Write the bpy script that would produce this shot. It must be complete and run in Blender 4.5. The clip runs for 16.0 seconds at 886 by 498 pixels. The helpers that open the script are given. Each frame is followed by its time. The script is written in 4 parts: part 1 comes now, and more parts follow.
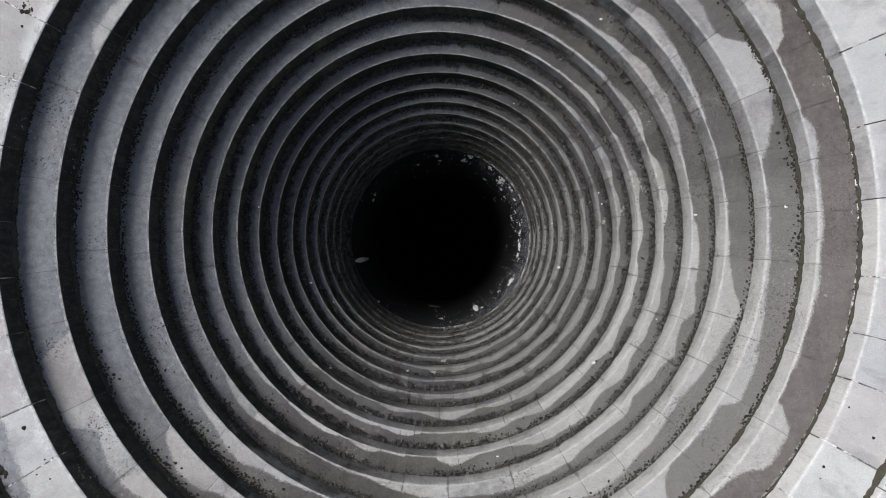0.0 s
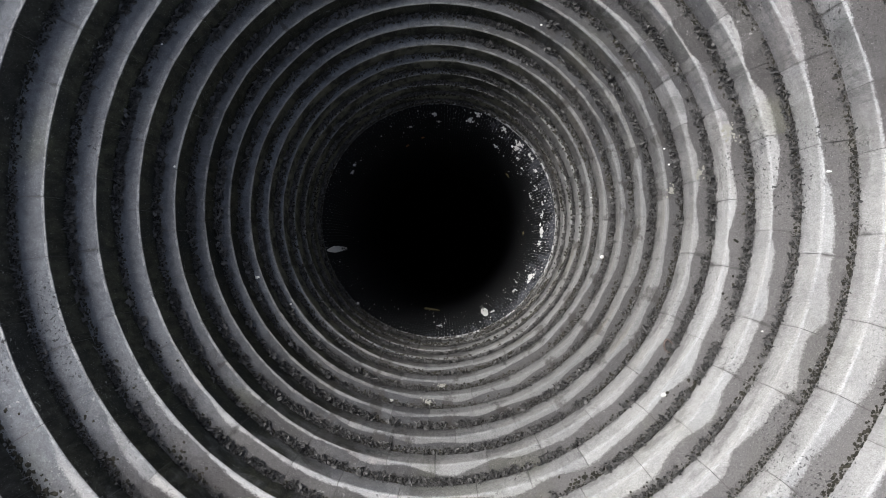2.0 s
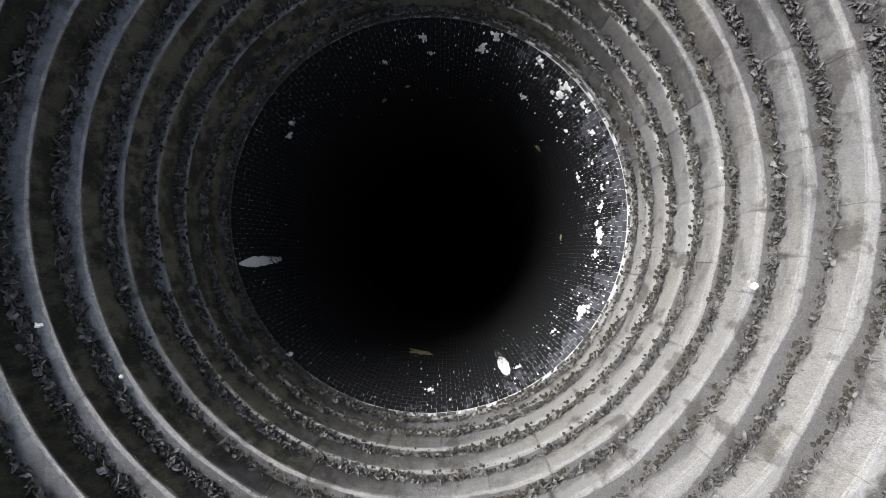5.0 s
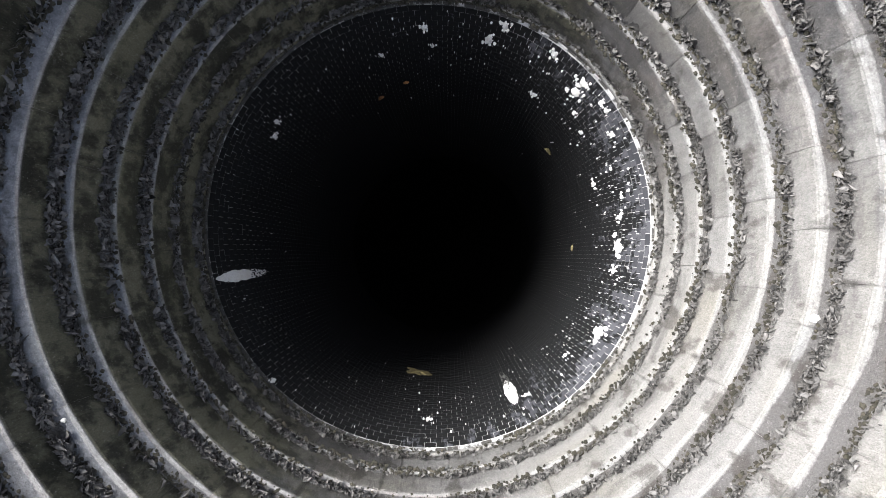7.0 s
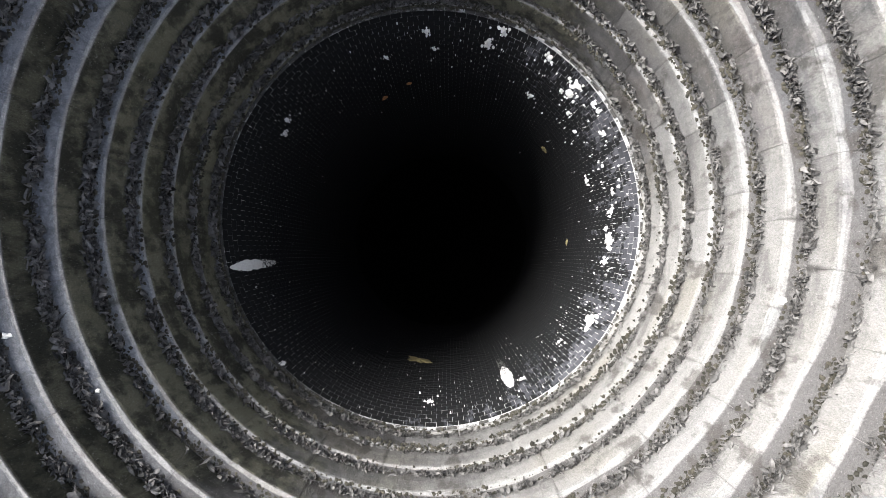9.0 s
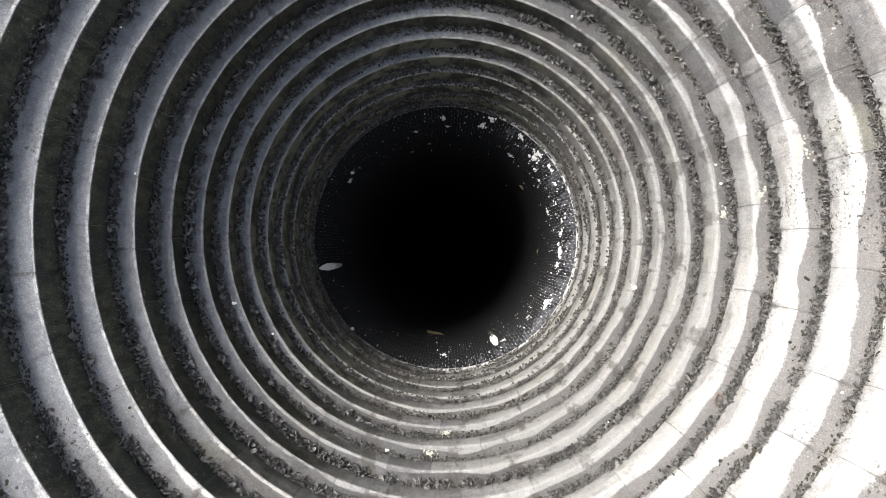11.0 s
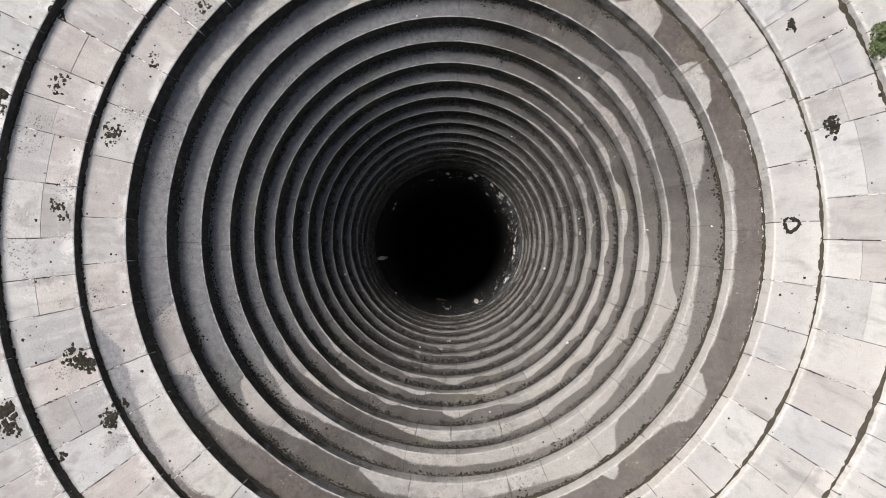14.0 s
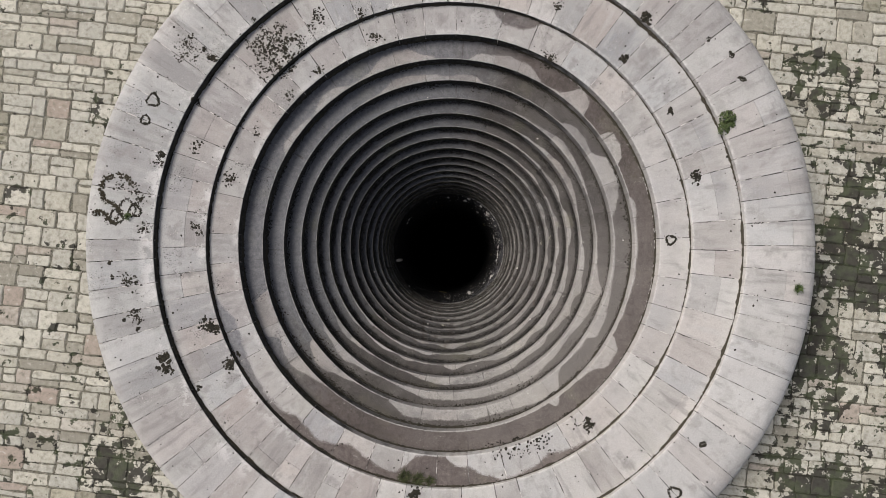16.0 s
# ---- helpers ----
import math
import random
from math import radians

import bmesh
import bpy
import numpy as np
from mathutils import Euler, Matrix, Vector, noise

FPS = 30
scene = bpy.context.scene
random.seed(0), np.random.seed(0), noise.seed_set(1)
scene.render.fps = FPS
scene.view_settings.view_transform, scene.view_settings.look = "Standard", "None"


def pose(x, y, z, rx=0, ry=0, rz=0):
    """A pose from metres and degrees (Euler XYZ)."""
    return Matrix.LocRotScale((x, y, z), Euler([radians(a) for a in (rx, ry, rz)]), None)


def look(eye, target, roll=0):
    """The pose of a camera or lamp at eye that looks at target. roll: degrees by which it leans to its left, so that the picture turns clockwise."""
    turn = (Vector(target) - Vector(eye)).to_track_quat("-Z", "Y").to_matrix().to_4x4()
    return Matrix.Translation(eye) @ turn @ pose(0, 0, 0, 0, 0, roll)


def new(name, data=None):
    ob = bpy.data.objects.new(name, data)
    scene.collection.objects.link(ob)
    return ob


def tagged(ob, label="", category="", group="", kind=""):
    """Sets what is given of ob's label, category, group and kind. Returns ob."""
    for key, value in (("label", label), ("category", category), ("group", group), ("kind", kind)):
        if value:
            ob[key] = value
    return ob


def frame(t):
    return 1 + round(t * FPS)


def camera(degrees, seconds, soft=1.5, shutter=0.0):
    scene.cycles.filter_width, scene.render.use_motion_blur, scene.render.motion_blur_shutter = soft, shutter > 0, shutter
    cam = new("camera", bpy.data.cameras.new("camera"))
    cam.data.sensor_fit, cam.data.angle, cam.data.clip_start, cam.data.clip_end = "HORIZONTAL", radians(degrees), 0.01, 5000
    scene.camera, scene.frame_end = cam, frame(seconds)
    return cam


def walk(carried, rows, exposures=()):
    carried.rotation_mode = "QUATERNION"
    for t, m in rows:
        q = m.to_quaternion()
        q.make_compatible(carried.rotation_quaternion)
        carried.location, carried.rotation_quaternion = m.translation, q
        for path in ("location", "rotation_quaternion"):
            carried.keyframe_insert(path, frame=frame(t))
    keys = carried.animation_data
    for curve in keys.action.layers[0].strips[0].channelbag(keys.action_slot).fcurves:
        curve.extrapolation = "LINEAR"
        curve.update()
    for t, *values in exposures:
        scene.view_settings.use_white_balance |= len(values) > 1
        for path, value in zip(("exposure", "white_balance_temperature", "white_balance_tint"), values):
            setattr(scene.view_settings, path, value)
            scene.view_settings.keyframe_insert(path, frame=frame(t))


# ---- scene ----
# ---- the camera and its walk ----
cam = camera(73.0, 16.0, soft=0.6)
ROWS = [
    (0, 0.189, -0.472, 8.97, 0.67, 0.41, 0),
    (0.5, 0.217, -0.599, 8.084, 0.69, 0.45, 0.01),
    (1, 0.225, -0.69, 7.092, 0.72, 0.49, 0.02),
    (1.5, 0.197, -0.768, 6.226, 0.74, 0.57, 0.06),
    (2, 0.226, -0.737, 5.27, 0.78, 0.64, 0.11),
    (2.5, 0.262, -0.713, 4.419, 0.82, 0.71, 0.17),
    (3, 0.305, -0.704, 3.518, 0.89, 0.77, 0.23),
    (3.5, 0.326, -0.729, 2.729, 0.96, 0.85, 0.29),
    (4, 0.344, -0.705, 1.862, 1.03, 0.91, 0.36),
    (4.5, 0.312, -0.648, 1.129, 1.09, 0.95, 0.43),
    (5, 0.301, -0.55, 0.339, 1.14, 0.97, 0.51),
    (5.2, 0.3, -0.52, 0.077, 1.14, 0.966, 0.55),
    (6, 0.29, -0.445, -0.36, 1.15, 0.95, 0.69),
    (7.3, 0.266, -0.376, -0.405, 1.16, 0.925, 0.93),
    (7.5, 0.272, -0.379, -0.395, 1.16, 0.92, 0.97),
    (8, 0.29, -0.445, -0.373, 1.17, 0.89, 1.04),
    (8.5, 0.294, -0.473, -0.308, 1.16, 0.86, 1.09),
    (8.7, 0.284, -0.488, -0.236, 1.16, 0.855, 1.11),
    (11, 0.123, -0.424, 3.952, 1.17, 0.8, 1.39),
    (11.5, 0.132, -0.444, 5.202, 1.17, 0.76, 1.45),
    (12, 0.146, -0.493, 6.571, 1.16, 0.72, 1.52),
    (12.5, 0.142, -0.513, 7.87, 1.16, 0.68, 1.6),
    (13, 0.114, -0.558, 9.255, 1.14, 0.65, 1.68),
    (13.5, 0.083, -0.587, 10.71, 1.13, 0.63, 1.76),
    (14, 0.041, -0.602, 12.212, 1.14, 0.61, 1.81),
    (14.5, -0.017, -0.644, 13.773, 1.15, 0.61, 1.84),
    (15, -0.005, -0.639, 15.369, 1.18, 0.6, 1.9),
    (15.5, 0.025, -0.614, 17.061, 1.2, 0.58, 1.95),
    (16, 0.042, -0.576, 18.8, 1.23, 0.58, 2),
]
EXPOSURES = [(0.0, 0.4, 6100, 10), (1.0, 0.7, 6090, 10), (2.0, 0.97, 6080, 10), (3.5, 1.38, 6050, 10), (5.0, 1.87, 6080, 10), (7.5, 2.62, 6170, 10), (8.5, 2.65, 6190, 10),
             (11.0, 2.14, 6380, 9), (12.5, 1.38, 6510, 10), (14.0, 0.61, 6650, 12), (16.0, 0.01, 6710, 13)]
walk(cam, [(t, pose(x, y, z, rx, ry, rz)) for t, x, y, z, rx, ry, rz in ROWS], EXPOSURES)

# ---- sky and sun ----
SUN_UP, SUN_WAY = 50.0, 150.0  # degrees above the horizon; degrees from +x towards +y
world = bpy.data.worlds.new("sky")
scene.world = world
world.use_nodes = True
wn = world.node_tree.nodes
sky = wn.new("ShaderNodeTexSky")
sky.sky_type, sky.sun_disc = "NISHITA", False
sky.sun_elevation, sky.sun_rotation = radians(SUN_UP), radians(90 - SUN_WAY)
sky.dust_density, sky.air_density = 4.0, 1.0
haze = wn.new("ShaderNodeHueSaturation")  # thin high cloud
haze.inputs["Saturation"].default_value = 0.6
world.node_tree.links.new(sky.outputs[0], haze.inputs["Color"])
world.node_tree.links.new(haze.outputs[0], wn["Background"].inputs[0])
wn["Background"].inputs[1].default_value = 0.1
sun = new("sun", bpy.data.lights.new("sun", "SUN"))
sun.data.energy, sun.data.angle, sun.data.color = 2.9, radians(26), (1.0, 0.97, 0.92)
sun.matrix_world = look((0, 0, 0), (-math.cos(radians(SUN_WAY)) * math.cos(radians(SUN_UP)),
                                    -math.sin(radians(SUN_WAY)) * math.cos(radians(SUN_UP)), -math.sin(radians(SUN_UP))))


# ---- materials ----
class Nodes:
    """A material and short ways to add nodes to it."""

    def __init__(self, name):
        self.m = bpy.data.materials.new(name)
        self.m.use_nodes = True
        self.t = self.m.node_tree
        self.b = self.t.nodes["Principled BSDF"]
        self.where = self.add("ShaderNodeNewGeometry").outputs["Position"]
        self.rand = self.add("ShaderNodeObjectInfo").outputs["Random"]
        self.isle = self.t.nodes["Geometry"].outputs["Random Per Island"]

    def add(self, kind, **put):
        n = self.t.nodes.new(kind)
        for k, v in put.items():
            if k == "operation":
                n.operation = v
            elif k == "blend":
                n.blend_type = v
        return n

    def put(self, socket, v):
        if hasattr(v, "is_linked"):
            self.t.links.new(v, socket)
        else:
            socket.default_value = v

    def math(self, op, a, b=0.0, clamp=False):
        n = self.add("ShaderNodeMath", operation=op)
        n.use_clamp = clamp
        self.put(n.inputs[0], a), self.put(n.inputs[1], b)
        return n.outputs[0]

    def noise(self, scale, detail=4.0, vec=None, rough=0.55, stretch=None):
        n = self.add("ShaderNodeTexNoise")
        n.inputs["Scale"].default_value, n.inputs["Detail"].default_value = scale, detail
        n.inputs["Roughness"].default_value = rough
        v = vec or self.where
        if stretch:
            mp = self.add("ShaderNodeMapping")
            mp.inputs["Scale"].default_value = stretch
            self.put(mp.inputs[0], v)
            v = mp.outputs[0]
        self.put(n.inputs["Vector"], v)
        return n.outputs["Fac"]

    def ramp(self, fac, lo, hi, a=0.0, b=1.0):
        n = self.add("ShaderNodeMapRange")
        n.interpolation_type = "SMOOTHSTEP"
        self.put(n.inputs[0], fac)
        for i, v in enumerate((lo, hi, a, b)):
            self.put(n.inputs[1 + i], v)
        return n.outputs[0]

    def mix(self, fac, a, b, blend="MIX"):
        n = self.add("ShaderNodeMixRGB", blend=blend)
        self.put(n.inputs[0], fac)
        for i, v in ((1, a), (2, b)):
            self.put(n.inputs[i], (*v, 1) if isinstance(v, tuple) else v)
        return n.outputs[0]

    def finish(self, colour, rough, bump=None, height=0.01, spec=0.4):
        self.put(self.b.inputs["Base Color"], (*colour, 1) if isinstance(colour, tuple) else colour)
        self.put(self.b.inputs["Roughness"], rough)
        self.b.inputs["Specular IOR Level"].default_value = spec
        if bump is not None:
            n = self.add("ShaderNodeBump")
            n.inputs["Strength"].default_value, n.inputs["Distance"].default_value = 0.8, height
            self.put(n.inputs["Height"], bump)
            self.put(self.b.inputs["Normal"], n.outputs[0])
        return self.m


def step_stone():
    """Weathered gritstone: tint stone by stone, grain, lichen specks, and damp that creeps out from the back of each ledge."""
    n = Nodes("gritstone")

    def pair(name):
        uv = n.add("ShaderNodeUVMap")
        uv.uv_map = name
        sep = n.add("ShaderNodeSeparateXYZ")
        n.put(sep.inputs[0], uv.outputs[0])
        return uv.outputs[0], sep.outputs[0], sep.outputs[1]

    add, sub, mul = (lambda a, b: n.math("ADD", a, b)), (lambda a, b: n.math("SUBTRACT", a, b)), (lambda a, b: n.math("MULTIPLY", a, b))
    uv, _, across = pair("along")
    _, front, high = pair("damp")       # where the damp begins; 0 at the shaft to 1 at the rim
    _, shady, lit_side = pair("side")  # towards the shaded side; towards the sunlit side
    _, joint, rim = pair("joint")
    tall = n.add("ShaderNodeMapping")
    tall.inputs["Scale"].default_value = (1.0, 1.0, 0.45)
    n.put(tall.inputs[0], n.where)
    at = tall.outputs[0]
    fine, mid, wide = n.noise(85, 4, at, 0.7), n.noise(9, 6, at, 0.65), n.noise(1.3, 3)
    pits, grit = n.noise(30, 6, at, 0.8), n.noise(210, 2, at)
    less = sub(1.0, mul(rim, 0.72))
    riser = n.ramp(across, -0.02, -0.06)
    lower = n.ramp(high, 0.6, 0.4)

    tint = n.add("ShaderNodeValToRGB")
    els = tint.color_ramp.elements
    for p, c in ((0.22, (0.50, 0.49, 0.475)), (0.45, (0.49, 0.445, 0.415)), (0.62, (0.43, 0.43, 0.425)), (0.8, (0.56, 0.525, 0.475))):
        els.new(p).color = (*c, 1)
    els[0].color, els[-1].color = (0.42, 0.375, 0.35, 1), (0.58, 0.56, 0.53, 1)
    n.put(tint.inputs[0], n.rand)
    sawn = n.add("ShaderNodeValToRGB")  # the rim's sawn slabs, each of its own tone
    els = sawn.color_ramp.elements
    for p, c in ((0.16, (0.325, 0.348, 0.370)), (0.33, (0.433, 0.389, 0.365)), (0.5, (0.502, 0.505, 0.485)), (0.67, (0.295, 0.278, 0.265)), (0.83, (0.404, 0.424, 0.435))):
        els.new(p).color = (*c, 1)
    els[0].color, els[-1].color = (0.25, 0.238, 0.228, 1), (0.48, 0.445, 0.42, 1)
    n.put(sawn.inputs[0], n.rand)

    # dry stone
    col = n.mix(mul(n.ramp(wide, 0.42, 0.62, 0, 0.5), less), n.mix(rim, tint.outputs[0], sawn.outputs[0]), (0.5, 0.47, 0.44))
    col = n.mix(mul(n.ramp(mid, 0.42, 0.7, 0, 0.5), less), col, (0.29, 0.27, 0.255))
    col = n.mix(mul(rim, n.ramp(high, 0.96, 0.99, 0, 0.35)), col, (0.41, 0.42, 0.42))  # the outermost ring is cooler
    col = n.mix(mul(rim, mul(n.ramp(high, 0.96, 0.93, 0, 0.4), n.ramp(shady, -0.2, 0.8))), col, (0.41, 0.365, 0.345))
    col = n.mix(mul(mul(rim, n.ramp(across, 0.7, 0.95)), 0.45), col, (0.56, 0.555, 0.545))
    # rim slabs darker towards 150 degrees round and paler opposite
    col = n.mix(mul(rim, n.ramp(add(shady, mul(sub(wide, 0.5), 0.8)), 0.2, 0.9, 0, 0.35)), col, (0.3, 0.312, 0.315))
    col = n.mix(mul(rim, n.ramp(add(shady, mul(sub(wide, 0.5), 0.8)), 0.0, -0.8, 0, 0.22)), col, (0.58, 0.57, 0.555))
    col = n.mix(mul(n.ramp(n.noise(2.6, 5), 0.5, 0.66), mul(n.rand, 0.7)), col, (0.25, 0.243, 0.238))
    slab = n.math("FRACT", mul(n.rand, 13.7))
    col = n.mix(mul(rim, n.ramp(slab, 0.6, 1.0, 0, 0.45)), col, (0.285, 0.262, 0.252))
    col = n.mix(mul(rim, n.ramp(slab, 0.35, 0.0, 0, 0.4)), col, (0.56, 0.56, 0.55))
    bloom = n.noise(1.0, 4, vec=uv, stretch=(3.2, 1.0, 1.0))
    col = n.mix(mul(n.ramp(bloom, 0.5, 0.72, 0, 0.5), less), col, (0.6, 0.585, 0.57))
    col = n.mix(mul(n.ramp(bloom, 0.44, 0.3, 0, 0.4), less), col, (0.27, 0.255, 0.245))
    # paler towards the sun's side: bleach, and sunlight put into the colour
    col = n.mix(mul(n.ramp(add(lit_side, mul(sub(wide, 0.5), 0.8)), 0.15, 0.7, 0, 0.6), less), col, (0.59, 0.575, 0.54))
    band = n.noise(1.0, 4, vec=uv, stretch=(3.4, 0.9, 1.0), rough=0.6)
    col = n.mix(mul(rim, n.ramp(band, 0.52, 0.68, 0, 0.42)), col, (0.52, 0.515, 0.505))
    col = n.mix(mul(rim, n.ramp(band, 0.47, 0.3, 0, 0.5)), col, (0.225, 0.215, 0.21))
    blot = add(n.noise(1.9, 6, rough=0.68), mul(sub(mid, 0.5), 0.2))
    col = n.mix(mul(rim, n.ramp(blot, 0.52, 0.68, 0, 0.3)), col, n.mix(n.ramp(wide, 0.42, 0.58), (0.27, 0.275, 0.25), (0.26, 0.235, 0.225)))
    bleach = mul(n.ramp(across, 0.32, 0.02), n.ramp(add(n.noise(1.4, 5, rough=0.7), mul(sub(pits, 0.5), 0.35)), 0.5, 0.6, 0, 0.7))
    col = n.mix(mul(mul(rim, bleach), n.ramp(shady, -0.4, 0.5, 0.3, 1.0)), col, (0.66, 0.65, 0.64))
    # soft brown and grey stains on the risers
    stain = n.ramp(add(n.noise(2.2, 5, at, 0.65), mul(lit_side, -0.16)), 0.43, 0.62, 0, 0.7)
    col = n.mix(mul(riser, stain), col, n.mix(n.ramp(n.noise(0.8, 2), 0.4, 0.6), (0.24, 0.2, 0.18), (0.22, 0.225, 0.225)))
    streak = n.noise(1.0, 4, stretch=(14, 14, 1.2))
    col = n.mix(mul(riser, n.ramp(streak, 0.5, 0.72, 0, 0.35)), col, (0.17, 0.165, 0.15))
    # risers that face the sun are painted lighter
    col = n.mix(mul(mul(riser, less), n.ramp(add(lit_side, mul(sub(n.noise(2.0, 5, at), 0.5), 1.4)), 0.1, 0.7, 0, 0.7)), col, (0.67, 0.65, 0.615))
    warm = mul(mul(riser, lower), n.ramp(n.noise(0.55, 2), 0.5, 0.62, 0, 0.35))
    col = n.mix(warm, col, (0.5, 0.45, 0.33))

    # grime in broad soft drifts, climbing from the foot of each riser; some stones much darker than others
    drift = add(n.noise(1.0, 6, vec=uv, rough=0.62, stretch=(1.7, 1.3, 1.0)), mul(sub(mid, 0.5), 0.25))
    body = mul(sub(1.0, rim), n.ramp(add(lit_side, mul(sub(wide, 0.5), 1.6)), 0.2, 0.95, 1.0, 0.15))
    col = n.mix(mul(n.ramp(drift, 0.46, 0.64, 0, 0.62), body), col, n.mix(n.ramp(wide, 0.45, 0.6), (0.2, 0.198, 0.205), (0.27, 0.268, 0.275)))
    col = n.mix(mul(mul(riser, sub(1.0, rim)), n.ramp(add(across, mul(sub(drift, 0.5), 2.6)), -0.35, -0.95, 0, 0.62)), col, (0.2, 0.19, 0.185))
    col = n.mix(mul(mul(riser, body), n.ramp(n.noise(1.0, 5, vec=uv, rough=0.65, stretch=(15, 1.1, 1.0)), 0.5, 0.64, 0, 0.45)), col, (0.16, 0.155, 0.15))
    odd = n.math("FRACT", mul(n.rand, 7.31))
    col = n.mix(mul(n.ramp(odd, 0.55, 1.0, 0, 0.55), body), col, (0.19, 0.185, 0.19))
    col = n.mix(mul(n.ramp(odd, 0.4, 0.0, 0, 0.4), sub(1.0, rim)), col, (0.6, 0.59, 0.575))

    # olive algae on the shaded risers, black on upper ones, with shade painted in
    film_shade = mul(riser, n.ramp(add(shady, mul(sub(n.noise(1.7, 5, rough=0.65), 0.5), 1.5)), -0.35, 0.2, 0, 0.96))
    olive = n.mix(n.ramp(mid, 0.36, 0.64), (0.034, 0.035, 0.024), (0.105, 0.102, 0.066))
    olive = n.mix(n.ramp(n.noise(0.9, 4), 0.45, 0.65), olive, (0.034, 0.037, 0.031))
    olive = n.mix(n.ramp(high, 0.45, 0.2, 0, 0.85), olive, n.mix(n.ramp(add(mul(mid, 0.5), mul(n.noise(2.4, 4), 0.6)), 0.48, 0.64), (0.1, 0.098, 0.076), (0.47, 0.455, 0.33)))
    col = n.mix(film_shade, col, n.mix(n.ramp(high, 0.6, 0.82), olive, n.mix(n.ramp(mid, 0.4, 0.7), (0.018, 0.017, 0.015), (0.05, 0.048, 0.044))))

    # damp with a sharp, grainy edge
    edge = add(mul(sub(n.noise(2.2, 3, vec=uv, rough=0.5), 0.5), 0.28), add(mul(sub(mid, 0.5), 0.1), mul(sub(n.noise(38, 4, rough=0.7), 0.5), 0.34)))
    edge = mul(edge, sub(1.0, mul(lower, 0.4)))
    wet = n.ramp(add(sub(across, front), edge), -0.06, 0.06)
    wet = mul(wet, n.ramp(across, -0.01, 0.02))
    soaked = n.mix(n.ramp(mid, 0.3, 0.7), (0.082, 0.073, 0.069), (0.124, 0.113, 0.107))
    soaked = n.mix(lower, soaked, n.mix(n.ramp(mid, 0.3, 0.7), (0.15, 0.148, 0.152), (0.235, 0.232, 0.236)))
    soaked = n.mix(n.ramp(n.noise(2.3, 6, rough=0.65), 0.46, 0.66, 0, 0.55), soaked, (0.075, 0.07, 0.065))
    soaked = n.mix(n.ramp(n.noise(1.1, 5, rough=0.6), 0.5, 0.68, 0, 0.55), soaked, (0.2, 0.19, 0.177))
    soaked = n.mix(n.ramp(n.rand, 0.45, 0.95, 0, 0.4), soaked, (0.075, 0.068, 0.064))
    soaked = n.mix(n.ramp(n.rand, 0.4, 0.05, 0, 0.35), soaked, (0.19, 0.18, 0.172))
    soaked = n.mix(n.ramp(add(lit_side, mul(sub(n.noise(1.4, 5), 0.5), 1.0)), 0.1, 0.9, 0, 0.7), soaked, (0.27, 0.252, 0.238))
    soaked = n.mix(n.ramp(high, 0.77, 0.86, 0, 0.75), soaked, n.mix(n.ramp(add(mul(mid, 0.5), mul(wide, 0.5)), 0.4, 0.62), (0.088, 0.068, 0.062), (0.17, 0.14, 0.13)))
    # silty grey on the shaded side, bluish sky light painted into the colour
    sky_silt = n.ramp(add(shady, mul(sub(wide, 0.5), 0.5)), 0.1, 0.62, 0, 0.85)
    soaked = n.mix(sky_silt, soaked, n.mix(n.ramp(mid, 0.3, 0.7), (0.165, 0.172, 0.187), (0.265, 0.273, 0.292)))
    soaked = n.mix(mul(mul(sky_silt, n.ramp(high, 0.5, 0.25)), n.ramp(add(mul(mid, 0.6), mul(pits, 0.4)), 0.4, 0.6, 0.2, 0.85)), soaked, (0.46, 0.485, 0.53))
    # where the whole ledge is damp it runs over the nosing and down the riser
    over = mul(mul(mul(riser, n.ramp(lit_side, 0.6, 0.1)), n.ramp(front, 0.1, -0.05)), n.ramp(add(n.noise(3.5, 4, at), mul(across, -0.1)), 0.3, 0.5, 0.45, 0.9))
    col = n.mix(mul(over, mul(sub(1.0, lower), sub(1.0, film_shade))), col, n.mix(n.ramp(mid, 0.35, 0.65), (0.13, 0.128, 0.122), (0.23, 0.224, 0.214)))
    col = n.mix(mul(wet, 0.94), col, soaked)
    # lime washed white along the nosing of the lower ledges
    strip = mul(mul(sub(1.0, wet), n.ramp(across, -0.02, 0.02)), mul(lower, n.ramp(add(lit_side, mul(sub(n.noise(3.0, 4), 0.5), 2.4)), 0.1, 0.5)))
    col = n.mix(mul(strip, 0.2), col, (0.6, 0.59, 0.57))

    # dirt that weeps from the joints
    weep = sub(n.ramp(n.noise(1.6, 3), 0.5, 0.75, 0.0, 0.045), joint)
    weep = n.ramp(add(weep, mul(sub(mid, 0.5), 0.06)), -0.015, 0.035, 0, 0.7)
    col = n.mix(mul(weep, sub(1.0, mul(rim, 0.7))), col, (0.075, 0.068, 0.062))
    olive2 = mul(n.ramp(n.noise(0.6, 5, rough=0.6), 0.54, 0.7, 0, 0.3), n.ramp(n.rand, 0.3, 0.7, 0.2, 1.0))
    col = n.mix(mul(olive2, sub(1.0, mul(rim, 0.75))), col, (0.25, 0.25, 0.16))
    # worn, pale arris
    worn = mul(n.ramp(n.math("ABSOLUTE", across), 0.015, 0.06, 1, 0), n.ramp(n.noise(7, 6, rough=0.75), 0.44, 0.58))
    col = n.mix(mul(mul(worn, 0.55), sub(1.0, mul(mul(lower, lit_side), 0.6))), col, (0.66, 0.65, 0.63))
    runs = n.ramp(add(n.noise(1.0, 4, vec=uv, stretch=(2.6, 0.45, 1.0)), mul(sub(mid, 0.5), 0.2)), 0.54, 0.62, 0, 0.62)
